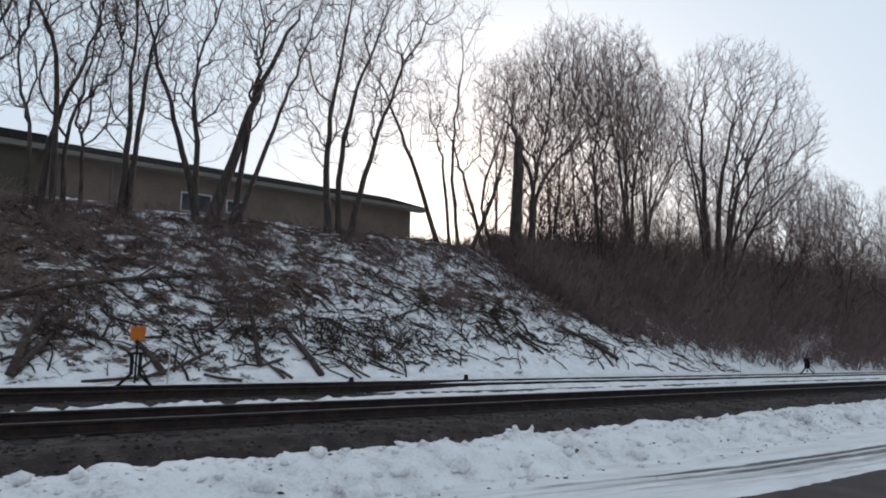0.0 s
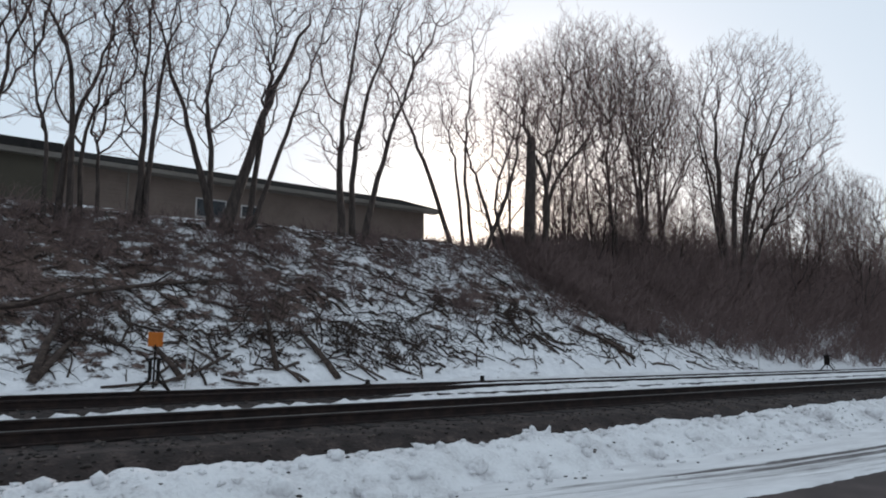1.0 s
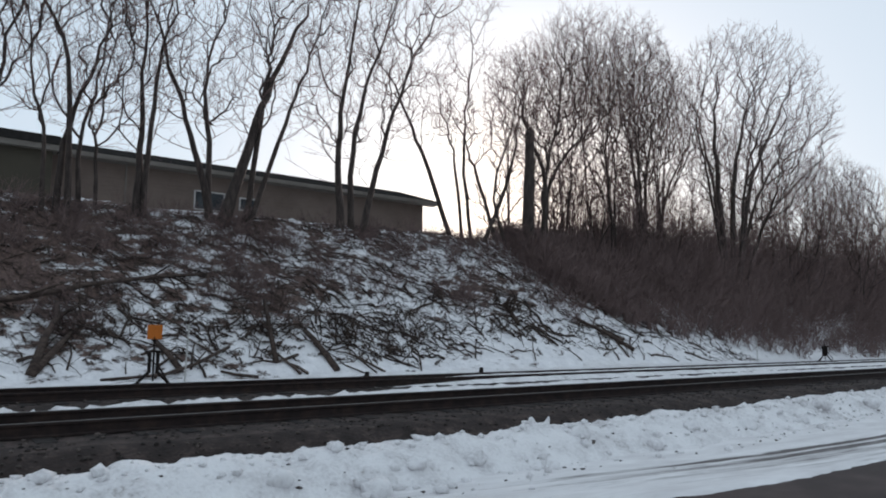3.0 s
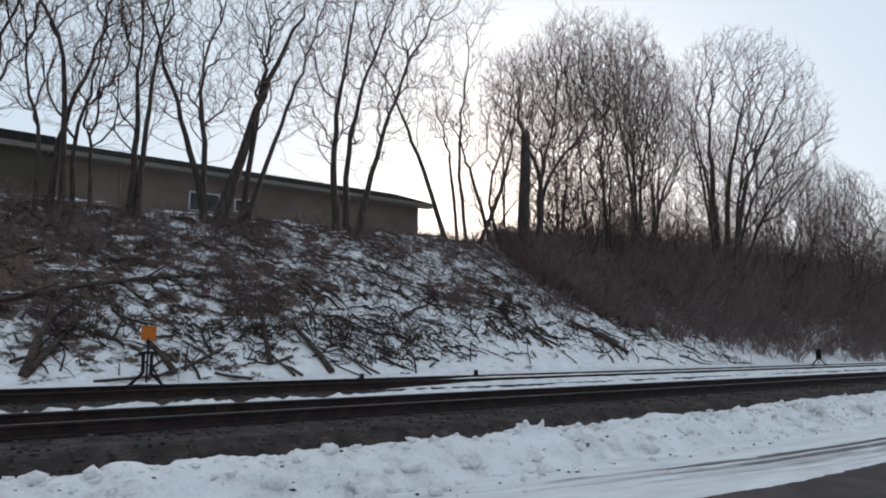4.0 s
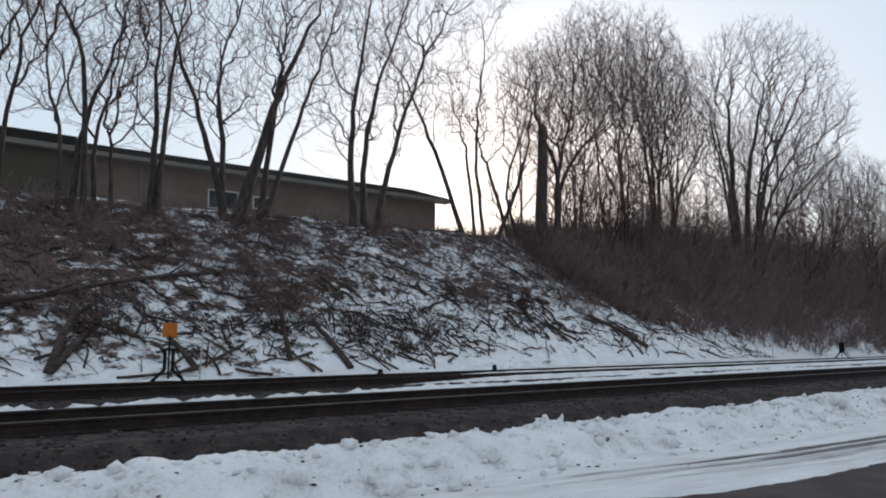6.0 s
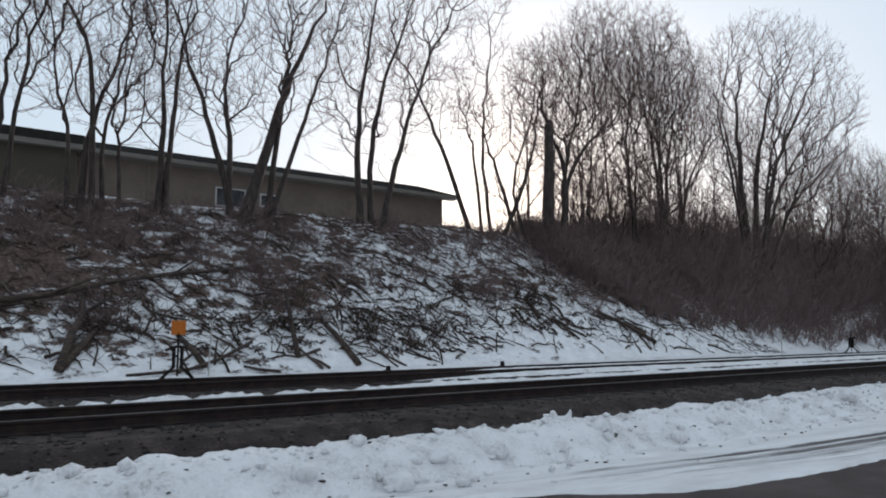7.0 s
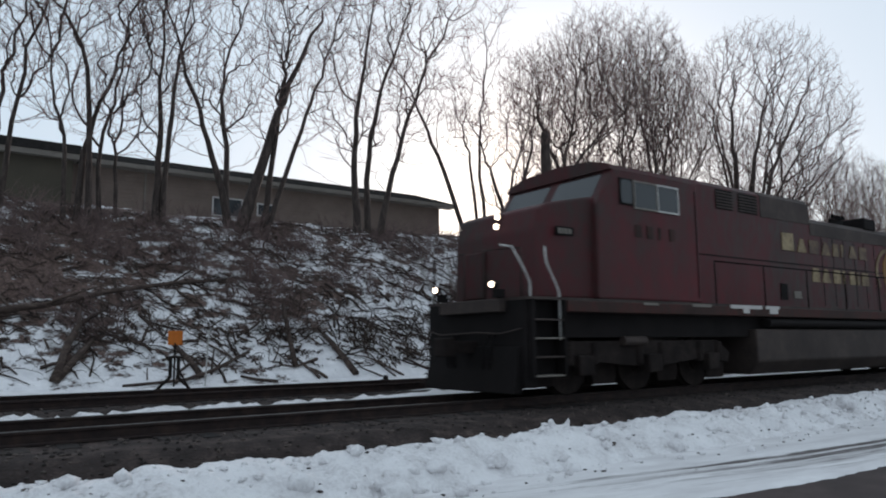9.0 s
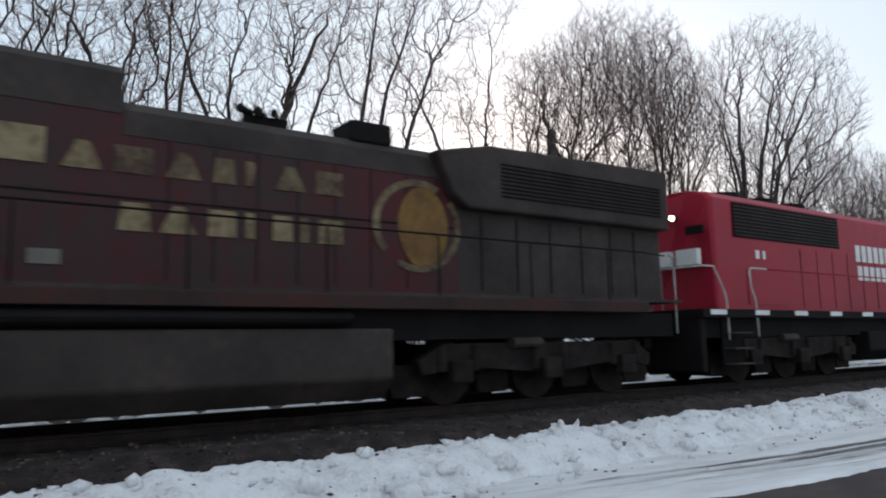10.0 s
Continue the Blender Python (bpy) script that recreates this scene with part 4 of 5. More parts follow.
def log(label, pts, r0, r1, forks=()):
    t = Tubes()
    line = [Vector((x, y, ground_z(x, y) + h)) for x, y, h in pts]
    n = len(line)
    t.add(line, [r0 + (r1 - r0) * i / (n - 1) for i in range(n)], 8)
    for k, e, r in forks:
        b = line[k]
        t.add([b, b + Vector(e) * 0.55 + Vector((0.03, 0, 0.04)), b + Vector(e)], [r, r * 0.8, r * 0.4], 6)
    return tagged(t.make("fallen_log", DEADWOOD), label, "log", "fallen logs")


brush("brush_pile", "dense dark tangle of cut brush near the foot of the slope", 32, lambda rr: (lambda c: (c[0] + rr.gauss(0, c[2]), c[1] + rr.gauss(0, 0.35)))(rr.choice(((3.6, 20.4, 0.7), (5.2, 20.0, 0.5), (8.4, 19.4, 0.35), (9.0, 20.3, 0.5), (11.4, 19.9, 0.5), (12.6, 19.6, 0.6), (13.6, 20.3, 0.6), (19.0, 20.3, 0.4), (17.0, 20.6, 0.5), (21.5, 19.8, 0.5)))), lambda x, y, rr: rr.uniform(0.4, 1.0), 14, stems=10, rad=0.013, lean=1.1, mat=DEADWOOD, fork=3)

sticks("fallen_limbs", "thick broken limbs lying about the foot of the slope", 190, 22, lambda rr: (rr.uniform(0, 30), foot_y(10) + 0.6 + 3.6 * rr.random()), lambda rr: rr.uniform(0.5, 1.7), lambda rr: rr.uniform(0.02, 0.05))


log("forked fallen trunk half sunk in snow", [(2.6, 18.55, 0.05), (2.75, 18.9, 0.15), (2.95, 19.4, 0.3), (3.3, 20.1, 0.35), (3.4, 20.9, 0.2)], 0.12, 0.06, [(0, (1.0, 1.3, 0.95), 0.11), (3, (0.7, 0.4, 0.4), 0.05)])
log("short thick log lying down the slope", [(5.94, 18.7, 0.04), (5.78, 19.1, 0.08), (5.5, 19.7, 0.1)], 0.09, 0.06)
log("thin crooked branch lying along the foot of the slope", [(4.0, 18.35, 0.03), (4.8, 18.4, 0.07), (5.5, 18.5, 0.1), (6.3, 18.75, 0.15), (7.4, 19.3, 0.2)], 0.035, 0.05, [(3, (0.6, 0.5, 0.5), 0.025)])
log("thick dark log end pointing down the slope", [(10.3, 18.5, 0.05), (10.2, 18.95, 0.12), (10.05, 19.5, 0.2), (10.0, 20, 0.1)], 0.1, 0.07)
log("long fallen trunk lying across the slope", [(0.5, 20.4, 0.25), (2.54, 20.7, 0.35), (4.3, 21.4, 0.3), (6.0, 22.0, 0.2), (7.8, 22.5, 0.1)], 0.09, 0.05, [(1, (1.2, -0.3, 0.5), 0.04), (3, (0.9, 0.2, 0.6), 0.03)])
log("dark branch stub near the rails", [(6.95, 18.65, 0.04), (7.3, 18.45, 0.06), (7.8, 18.2, 0.02)], 0.03, 0.05)
log("rotten log leaning down the bank", [(8.6, 18.9, 0.05), (8.8, 19.8, 0.2), (9.2, 21.2, 0.2)], 0.08, 0.06, [(1, (-0.5, 0.3, 0.5), 0.03), (1, (0.6, -0.2, 0.3), 0.03)])
log("long slim trunk lying down the slope", [(24.2, 18.95, 0.06), (23.5, 19.7, 0.12), (22.6, 20.7, 0.15)], 0.09, 0.05)
log("dark rotten stub on the slope", [(18.8, 20.0, 0.05), (18.9, 20.5, 0.12), (19.1, 21.1, 0.1)], 0.09, 0.06, [(1, (0.4, 0.1, 0.7), 0.04)])


# ---- switch stands, markers ----
def switch_stand(x, y, turn, target):
    root = tagged(new("switch_stand"), "black railway switch stand with an orange target plate" if target else "dark railway switch stand beside the siding", "switch stand", "switch stands")
    root.matrix_basis = pose(x, y, ground_z(x, y) + 0.05, 0, 0, turn)
    part("base_plate", boxes((-0.42, 0.42, -0.14, 0.14, 0, 0.05), bevel=0.01), DARKSTEEL, root)
    for s in (-1, 1):
        bm = bmesh.new()
        cylinder_into(bm, (s * 0.36, 0, 0.04), (s * 0.10, 0, 0.30), 0.035, 8)
        part("leg", bm, DARKSTEEL, root)
        bm = boxes((s * 0.09 - 0.03, s * 0.09 + 0.03, -0.06, 0.06, 0.28, 0.74), bevel=0.008)
        part("upright", bm, DARKSTEEL, root)
    part("cap", boxes((-0.17, 0.17, -0.09, 0.09, 0.74, 0.79), bevel=0.01), DARKSTEEL, root)
    bm = bmesh.new()
    cylinder_into(bm, (0, 0, 0.1), (0, 0, 1.1 if target else 0.95), 0.022, 10)
    part("spindle", bm, DARKSTEEL, root)
    bm = bmesh.new()
    cylinder_into(bm, (0.1, -0.05, 0.5), (0.34, -0.12, 0.12), 0.018, 8)
    part("lever", bm, DARKSTEEL, root)
    if target:
        t = part("target", boxes((-0.165, 0.165, -0.012, 0.0, 1.05, 1.38), bevel=0.006), ORANGE, root, "square orange target plate")
        part("bracket", boxes((-0.03, 0.03, 0.0, 0.03, 1.0, 1.3)), DARKSTEEL, t)
    return root


switch_stand(4.9, 17.4, -28, True)
switch_stand(37.2, 17.45, -30, False)


def marker_post(x, y, h, label):
    root = tagged(new("marker_post"), label, "post", "marker posts")
    root.matrix_basis = pose(x, y, ground_z(x, y) - 0.1, 0, 2, 0)
    bm = bmesh.new()
    cylinder_into(bm, (0, 0, 0), (0, 0, h), 0.02, 8)
    part("post", bm, HANDRAIL, root)
    part("cap", boxes((-0.03, 0.03, -0.03, 0.03, h, h + 0.06)), HANDRAIL, root)
    return root


marker_post(5.75, 17.8, 1.45, "thin weathered grey marker post in the snow")
marker_post(32.2, 18.2, 1.2, "thin pale marker post beside the siding")


def small_stub(x, y, h):
    bm = bmesh.new()
    cylinder_into(bm, (0, 0, -0.1), (0.02, 0, h), 0.09, 8, 0.06)
    box_into(bm, -0.12, 0.1, -0.06, 0.06, 0, h * 0.5, 0.01)
    ob = part("stub_post", bm, DARKSTEEL)
    ob.matrix_basis = pose(x, y, ground_z(x, y), 0, 0, 20)
    return tagged(ob, "short dark stub beside the siding", "post", "stub posts")


small_stub(14.4, 17.0, 0.28)
small_stub(10.6, 17.4, 0.22)


# ---- locomotives ----
WHEELSETS = []


def wheelset(x, parent):
    bm = bmesh.new()
    for s in (-1, 1):
        cylinder_into(bm, (0, s * 0.70, 0), (0, s * 0.82, 0), 0.52, 28)
        cylinder_into(bm, (0, s * 0.66, 0), (0, s * 0.72, 0), 0.555, 28)
        cylinder_into(bm, (0, s * 0.8, 0), (0, s * 0.86, 0), 0.16, 12)
    cylinder_into(bm, (0, -0.9, 0), (0, 0.9, 0), 0.09, 12)
    w = part("wheelset", bm, DARKSTEEL, parent)
    w.matrix_basis = pose(x, 0, 0.52)
    WHEELSETS.append((w, x))
    return w


def truck(xc, root, half=1.95):
    """Truck frame, axle boxes and springs; the wheelsets hang on the locomotive itself."""
    t = new("truck")
    t.parent = root
    for s in (-1, 1):
        bm = prism([(xc - half - 0.75, 0.72), (xc - half - 0.3, 0.98), (xc + half + 0.3, 0.98), (xc + half + 0.75, 0.72), (xc + half + 0.7, 0.5), (xc + half - 0.1, 0.62), (xc + 0.5, 0.5), (xc - 0.5, 0.5), (xc - half + 0.1, 0.62), (xc - half - 0.7, 0.5)], s * 1.12 - 0.09, s * 1.12 + 0.09)
        part("side_frame", bm, DARKSTEEL, t)
        for k in (-1, 0, 1):
            part("axle_box", boxes((xc + k * half - 0.2, xc + k * half + 0.2, s * 1.25 - 0.1, s * 1.25 + 0.1, 0.36, 0.72), bevel=0.03), DARKSTEEL, t)
            for j in (-0.33, 0.33):
                bm = bmesh.new()
                cylinder_into(bm, (xc + k * half + j, s * 1.2, 0.55), (xc + k * half + j, s * 1.2, 0.95), 0.09, 10)
                part("spring", bm, DARKSTEEL, t)
        bm = bmesh.new()
        cylinder_into(bm, (xc - 0.9, s * 1.28, 0.98), (xc - 0.25, s * 1.28, 0.98), 0.09, 10)
        part("brake_cylinder", bm, GRIME, t)
    part("bolster", boxes((xc - 0.5, xc + 0.5, -1.1, 1.1, 0.7, 1.1)), DARKSTEEL, t)
    for k in (-1, 0, 1):
        wheelset(xc + k * half, root)
    # motors and brake gear between the axles
    for a in (xc - half + 0.14, xc + 0.14, xc + half - 1.02):
        part("traction_motor", boxes((a, a + 0.88, -0.6, 0.6, 0.1, 0.72), bevel=0.08), DARKSTEEL, t)
    for a in (xc - half / 2, xc + half / 2, xc - half - 0.72, xc + half + 0.72):
        for s in (-1, 1):
            part("brake_shoe", prism([(a - 0.3, 0.16), (a + 0.3, 0.16), (a + 0.36, 0.4), (a + 0.24, 0.66), (a - 0.24, 0.66), (a - 0.36, 0.4)], s * 0.76 - 0.09, s * 0.76 + 0.09), DARKSTEEL, t)
    return t


def bars(name, root, y, x0, x1, z0, z1, n, mat, widths=None, label=""):
    """Plain bars that stand for painted writing."""
    holder = new(name)
    holder.parent = root
    if label:
        holder["label"] = label
    step = (x1 - x0) / n
    for i in range(n):
        w = step * (widths[i % len(widths)] if widths else 0.72)
        a = x0 + step * i
        part("bar", boxes((a, a + w, y - 0.004, y + 0.02, z0, z1)), mat, holder)
    return holder


def plates(name, root, y, z0, z1, spans, mat, label=""):
    """Plain shapes in the place of painted lettering: (from, to, width of the top against the foot)."""
    holder = new(name)
    holder.parent = root
    if label:
        holder["label"] = label
    for a, b, top in spans:
        c, w = (a + b) / 2, (b - a) / 2
        part("plate", prism([(a, z0), (b, z0), (c + w * top, z1), (c - w * top, z1)], y - 0.004, y + 0.02), mat, holder)
    return holder


def lights(root, pts, r=0.07):
    for x, y, z in pts:
        bm = bmesh.new()
        cylinder_into(bm, (x + 0.1, y, z), (x, y, z), r * 1.3, 14)
        h = part("headlight", bm, DARKSTEEL, root)
        bm = bmesh.new()
        cylinder_into(bm, (x, y, z), (x - 0.012, y, z), r, 14)
        part("lens", bm, LAMP, h, "glowing warm lens")


def lead_locomotive():
    root = tagged(new("lead_locomotive"), "grimy dark red diesel locomotive with gold bars on its long hood", "locomotive", "coupled locomotives")
    W = 1.5
    # underframe, sill with pale worn stripes
    part("underframe", boxes((-2.15, 18.6, -1.25, 1.25, 1.05, 1.5)), BLACK, root)
    part("sill", boxes((-1.3, 17.6, -W - 0.03, W + 0.03, 1.5, 1.7), bevel=0.015), DUST, root, "dusty brown side sill")
    part("walkway", boxes((-2.2, 18.6, -W - 0.01, W + 0.01, 1.7, 1.75)), GRIME, root)
    for a, b, z0, z1 in ((3.64, 4.87, 1.655, 1.735), (4.13, 4.36, 1.56, 1.66), (5.03, 5.6, 1.665, 1.735), (5.18, 5.52, 1.56, 1.67), (2.3, 2.95, 1.66, 1.72), (0.75, 1.2, 1.66, 1.71)):
        part("sill_stripe", boxes((a, b, -W - 0.045, -W - 0.031, z0, z1)), TRIM if a > 3.2 else FASCIA, root, "worn white sill stripe")
    # pilot, plough, steps
    plough = prism([(-2.22, 0.2), (-1.95, 0.2), (-1.95, 1.72), (-2.2, 1.72)], -1.42, 1.42, 0.03)
    part("pilot", plough, BLACK, root)
    part("plough_blade", prism([(-2.42, 0.1), (-2.2, 0.1), (-2.18, 0.9), (-2.28, 0.9)], -1.3, 1.3, 0.02), BLACK, root)
    bm = bmesh.new()
    box_into(bm, -2.8, -2.2, -0.12, 0.12, 0.78, 1.0, 0.02)
    box_into(bm, -3.0, -2.75, -0.17, 0.17, 0.72, 1.06, 0.03)
    part("coupler", bm, DARKSTEEL, root)
    for k in (-0.62, -0.45, 0.45, 0.62):
        pipe("air_hose", [(-2.24, k, 1.1), (-2.36, k, 0.95), (-2.38, k, 0.6), (-2.3, k * 0.9, 0.42)], 0.025, BLACK, root)
    pipe("uncoupling_lever", [(-2.26, -1.35, 1.2), (-2.32, -0.9, 1.12), (-2.32, -0.2, 1.15), (-2.32, 0.9, 1.12), (-2.26, 1.35, 1.2)], 0.016, GRIME, root)
    part("anticlimber", boxes((-2.34, -2.18, -0.9, 0.9, 1.5, 1.74), bevel=0.02), GRIME, root)
    for s in (-1, 1):
        part("step_well", boxes((-2.1, -1.36, s * 1.25 - 0.02, s * 1.25 + 0.02, 0.35, 1.7)), BLACK, root)
        for k in range(4):
            part("step", boxes((-2.08, -1.4, s * 1.38 - 0.14, s * 1.38 + 0.14, 0.38 + 0.32 * k, 0.41 + 0.32 * k), bevel=0.005), GRIME if k % 2 else FASCIA, root)
        part("step_side", boxes((-2.14, -2.09, s * 1.38 - 0.15, s * 1.38 + 0.15, 0.36, 1.7)), BLACK, root)
        part("step_side", boxes((-1.39, -1.34, s * 1.38 - 0.15, s * 1.38 + 0.15, 0.36, 1.7)), BLACK, root)
    # nose
    def taper(bm, x_front, x_back, cut):
        for v in bm.verts:
            u = (x_back - v.co.x) / (x_back - x_front)
            v.co.y *= 1 - cut * max(0, u)
        return bm
    nose = prism([(-1.78, 1.75), (-0.25, 1.75), (-0.25, 3.7), (-0.6, 3.66), (-1.4, 3.5), (-1.6, 3.4), (-1.7, 3.0)], -1.38, 1.38, 0.05)
    part("nose", taper(nose, -1.78, -0.25, 0.16), RED, root)
    part("nose_door", boxes((-1.83, -1.7, 0.2, 0.75, 1.8, 2.7), bevel=0.02), RED, root)
    # cab
    cab = prism([(-0.45, 1.75), (2.7, 1.75), (2.7, 4.28), (0.06, 4.28), (-0.42, 3.55)], -W, W, 0.04)
    part("cab", cab, RED, root)
    roofp = section([(-W, 4.26), (-W + 0.05, 4.36), (-1.0, 4.5), (0, 4.56), (1.0, 4.5), (W - 0.05, 4.36), (W, 4.26)], -0.02, 2.75)
    part("cab_roof", roofp, RED, root, "sooty dark red cab roof")
    for s in (-1, 1):
        yy = s * (W + 0.012)
        for a, b, c, d in ((0.24, 0.56, 3.62, 4.08),):
            w = part("side_window", prism([(a + 0.06, c), (b - 0.06, c), (b - 0.015, c + 0.02), (b, c + 0.07), (b, d - 0.07), (b - 0.015, d - 0.02), (b - 0.06, d), (a + 0.06, d), (a + 0.015, d - 0.02), (a, d - 0.07), (a, c + 0.07), (a + 0.015, c + 0.02)], yy - 0.02, yy + 0.02), GLASS, root, "round-cornered front side window")
            part("frame", boxes((a - 0.03, b + 0.03, yy - 0.012, yy + 0.012, c - 0.03, c), (a - 0.03, b + 0.03, yy - 0.012, yy + 0.012, d, d + 0.03), (a - 0.03, a, yy - 0.012, yy + 0.012, c - 0.01, d + 0.01), (b, b + 0.03, yy - 0.012, yy + 0.012, c - 0.01, d + 0.01)), BLACK, w)
        for a, b in ((0.66, 1.32), (1.38, 2.0)):
            w = part("side_window", boxes((a, b, yy - 0.006, yy + 0.006, 3.57, 4.07)), GLASS, root, "sliding cab window in a bright frame")
            f = 0.035
            part("frame", boxes((a - f, b + f, yy - 0.016, yy + 0.016, 4.07, 4.07 + f), (a - f, b + f, yy - 0.016, yy + 0.016, 3.57 - f, 3.57), (a - f, a, yy - 0.016, yy + 0.016, 3.57, 4.07), (b, b + f, yy - 0.016, yy + 0.016, 3.57, 4.07)), HANDRAIL if a > 1 else FASCIA, w)
        part("cab_door_line", boxes((2.6, 2.62, s * W - 0.012, s * W + 0.012, 1.85, 4.1)), BLACK, root)
        # windshield panes
        n = Vector((-0.84, 0, 0.55))
        for y0, y1 in ((0.12, 1.28),):
            bm = bmesh.new()
            q = [(-0.36, 3.62), (0.02, 4.2)]
            v = [bm.verts.new((q[0][0] - 0.02, s * y0, q[0][1])), bm.verts.new((q[0][0] - 0.02, s * y1, q[0][1])), bm.verts.new((q[1][0] - 0.02, s * y1, q[1][1])), bm.verts.new((q[1][0] - 0.02, s * y0, q[1][1]))]
            bm.faces.new(v)
            r = bmesh.ops.extrude_face_region(bm, geom=bm.faces[:])
            for e in r["geom"]:
                if isinstance(e, bmesh.types.BMVert):
                    e.co += n * -0.03
            bmesh.ops.recalc_face_normals(bm, faces=bm.faces[:])
            part("windshield", bm, GLASS, root)
        part("number_board", boxes((-1.3, -0.85, s * 1.28 - 0.02, s * 1.28 + 0.02, 2.9, 3.06)), BLACK, root)
    bars("number_bars", root, -1.305, -1.26, -0.9, 2.93, 3.03, 4, FASCIA)
    bars("road_number_bars", root, -W - 0.012, 0.64, 2.05, 2.98, 3.22, 4, DUST, [0.5, 0.46, 0.22, 0.46], "row of dull worn bars under the cab window")
    # equipment section behind the cab, hood, radiator
    H = 1.04
    tall = section([(-H, 1.75), (-H, 4.47), (-H + 0.1, 4.57), (-0.5, 4.62), (0.5, 4.62), (H - 0.1, 4.57), (H, 4.47), (H, 1.75)], 2.7, 8.16)
    part("equipment_cabin", tall, RED, root)
    part("equipment_roof", section([(-H - 0.012, 3.95), (-H - 0.012, 4.475), (-H + 0.09, 4.585), (-0.5, 4.635), (0.5, 4.635), (H - 0.09, 4.585), (H + 0.012, 4.475), (H + 0.012, 3.95), (H - 0.05, 3.95), (H - 0.05, 4.4), (-H + 0.05, 4.4), (-H + 0.05, 3.95)], 5.9, 8.18), GRIME, root, "sooty grey roof panel")
    for a, b in ((4.07, 4.73), (4.98, 5.76)):
        gset = part("grille", boxes((a, b, -H - 0.01, -H + 0.02, 3.97, 4.43)), BLACK, root, "black louvred air intake")
        for k in range(6):
            part("slat", boxes((a, b, -H - 0.03, -H - 0.008, 4.0 + 0.07 * k, 4.03 + 0.07 * k)), GRIME, gset)
    hood = section([(-H, 1.75), (-H, 4.0), (-H + 0.14, 4.13), (-0.5, 4.18), (0.5, 4.18), (H - 0.14, 4.13), (H, 4.0), (H, 1.75)], 8.16, 13.4)
    part("hood", hood, RED, root)
    part("hood_roof", section([(-H - 0.012, 3.68), (-H - 0.012, 4.005), (-H + 0.13, 4.145), (-0.5, 4.195), (0.5, 4.195), (H - 0.13, 4.145), (H + 0.012, 4.005), (H + 0.012, 3.68), (H - 0.05, 3.68), (H - 0.05, 3.9), (-H + 0.05, 3.9), (-H + 0.05, 3.68)], 8.2, 13.4), GRIME, root, "sooty grey hood top")
    part("radiator_base", section([(-H + 0.01, 1.75), (-H + 0.01, 3.4), (H - 0.01, 3.4), (H - 0.01, 1.75)], 13.4, 18.6), GRIME, root)
    rad = prism([(13.2, 3.4), (13.5, 3.2), (18.66, 3.2), (18.68, 4.43), (13.98, 4.33), (12.85, 4.1)], -1.27, 1.27, 0.05)
    part("radiator", rad, GRIME, root, "overhanging sooty radiator housing")
    for k in range(9):
        part("radiator_slat", boxes((14.2, 18.4, -1.295, -1.265, 3.45 + 0.07 * k, 3.475 + 0.07 * k)), BLACK, root)
    part("exhaust_outlet", boxes((11.45, 12.2, -0.98, -0.3, 4.12, 4.46), bevel=0.04), BLACK, root)
    bm = bmesh.new()
    for k in range(3):
        cylinder_into(bm, (9.95 + 0.2 * k, -0.8, 4.33), (9.7 + 0.26 * k, -0.95, 4.33), 0.03, 8, 0.07)
    box_into(bm, 9.8, 10.5, -0.83, -0.77, 4.1, 4.3)
    part("horn", bm, BLACK, root)
    # hood doors: recessed seams and handles
    for a in (8.75, 9.35, 9.95, 10.55, 11.15, 11.75, 12.4, 13.0, 13.9, 14.7, 15.5, 16.3, 17.1, 17.8):
        part("door_seam", boxes((a, a + 0.018, -H - 0.006, -H + 0.01, 1.85, 3.66 if a < 13.2 else 3.14)), BLACK, root)
    part("rub_strip", boxes((2.9, 13.4, -H - 0.012, -H, 2.86, 2.885)), BLACK, root)
    part("equipment_box", boxes((6.6, 6.9, -H - 0.02, -H + 0.02, 1.95, 2.35)), BLACK, root)
    part("placard", boxes((7.2, 7.55, -H - 0.018, -H, 2.0, 2.18)), FASCIA, root, "small pale placard")
    # painted bars and disc on the hood
    plates("large_plate", root, -H - 0.014, 3.2, 3.64, ((6.8, 7.33, 1.0),), GOLD)
    plates("upper_plates", root, -H - 0.014, 3.19, 3.54, ((7.5, 7.97, 0.3), (8.09, 8.56, 1.0), (8.71, 9.18, 0.3), (9.33, 9.64, 0.8), (9.78, 9.91, 1.0), (10.2, 10.68, 0.3), (10.83, 11.27, 1.0)), GOLD, "row of faded gold shapes")
    plates("lower_plates", root, -H - 0.014, 2.46, 2.82, ((8.16, 8.56, 0.8), (8.66, 9.13, 0.3), (9.28, 9.66, 1.0), (9.79, 9.92, 1.0), (10.18, 10.48, 0.9), (10.6, 10.73, 1.0), (10.88, 11.28, 1.0)), GOLD, "row of faded gold shapes")
    disc = bmesh.new()
    cylinder_into(disc, (12.72, -H - 0.013, 2.84), (12.72, -H + 0.01, 2.84), 0.66, 40)
    for v in disc.verts:
        v.co.x = 12.72 + (v.co.x - 12.72) * 0.72
    disc = part("disc", disc, AMBER, root, "faded amber disc painted on the hood")
    ring = bmesh.new()
    for k in range(48):
        if k % 24 in (5, 6, 7):
            continue
        q = []
        for r, u in ((0.64, k), (0.75, k), (0.75, k + 1), (0.64, k + 1)):
            q.append((12.62 + 1.12 * r * math.cos(u * math.pi / 24), 2.86 + r * math.sin(u * math.pi / 24)))
        back = [ring.verts.new((x, -H + 0.01, z)) for x, z in q]
        front = [ring.verts.new((x, -H - 0.017, z)) for x, z in q]
        ring.faces.new(front)
        for j in range(4):
            ring.faces.new((front[j], back[j], back[(j + 1) % 4], front[(j + 1) % 4]))
    bmesh.ops.remove_doubles(ring, verts=ring.verts[:], dist=0.0005)
    bmesh.ops.recalc_face_normals(ring, faces=ring.faces[:])
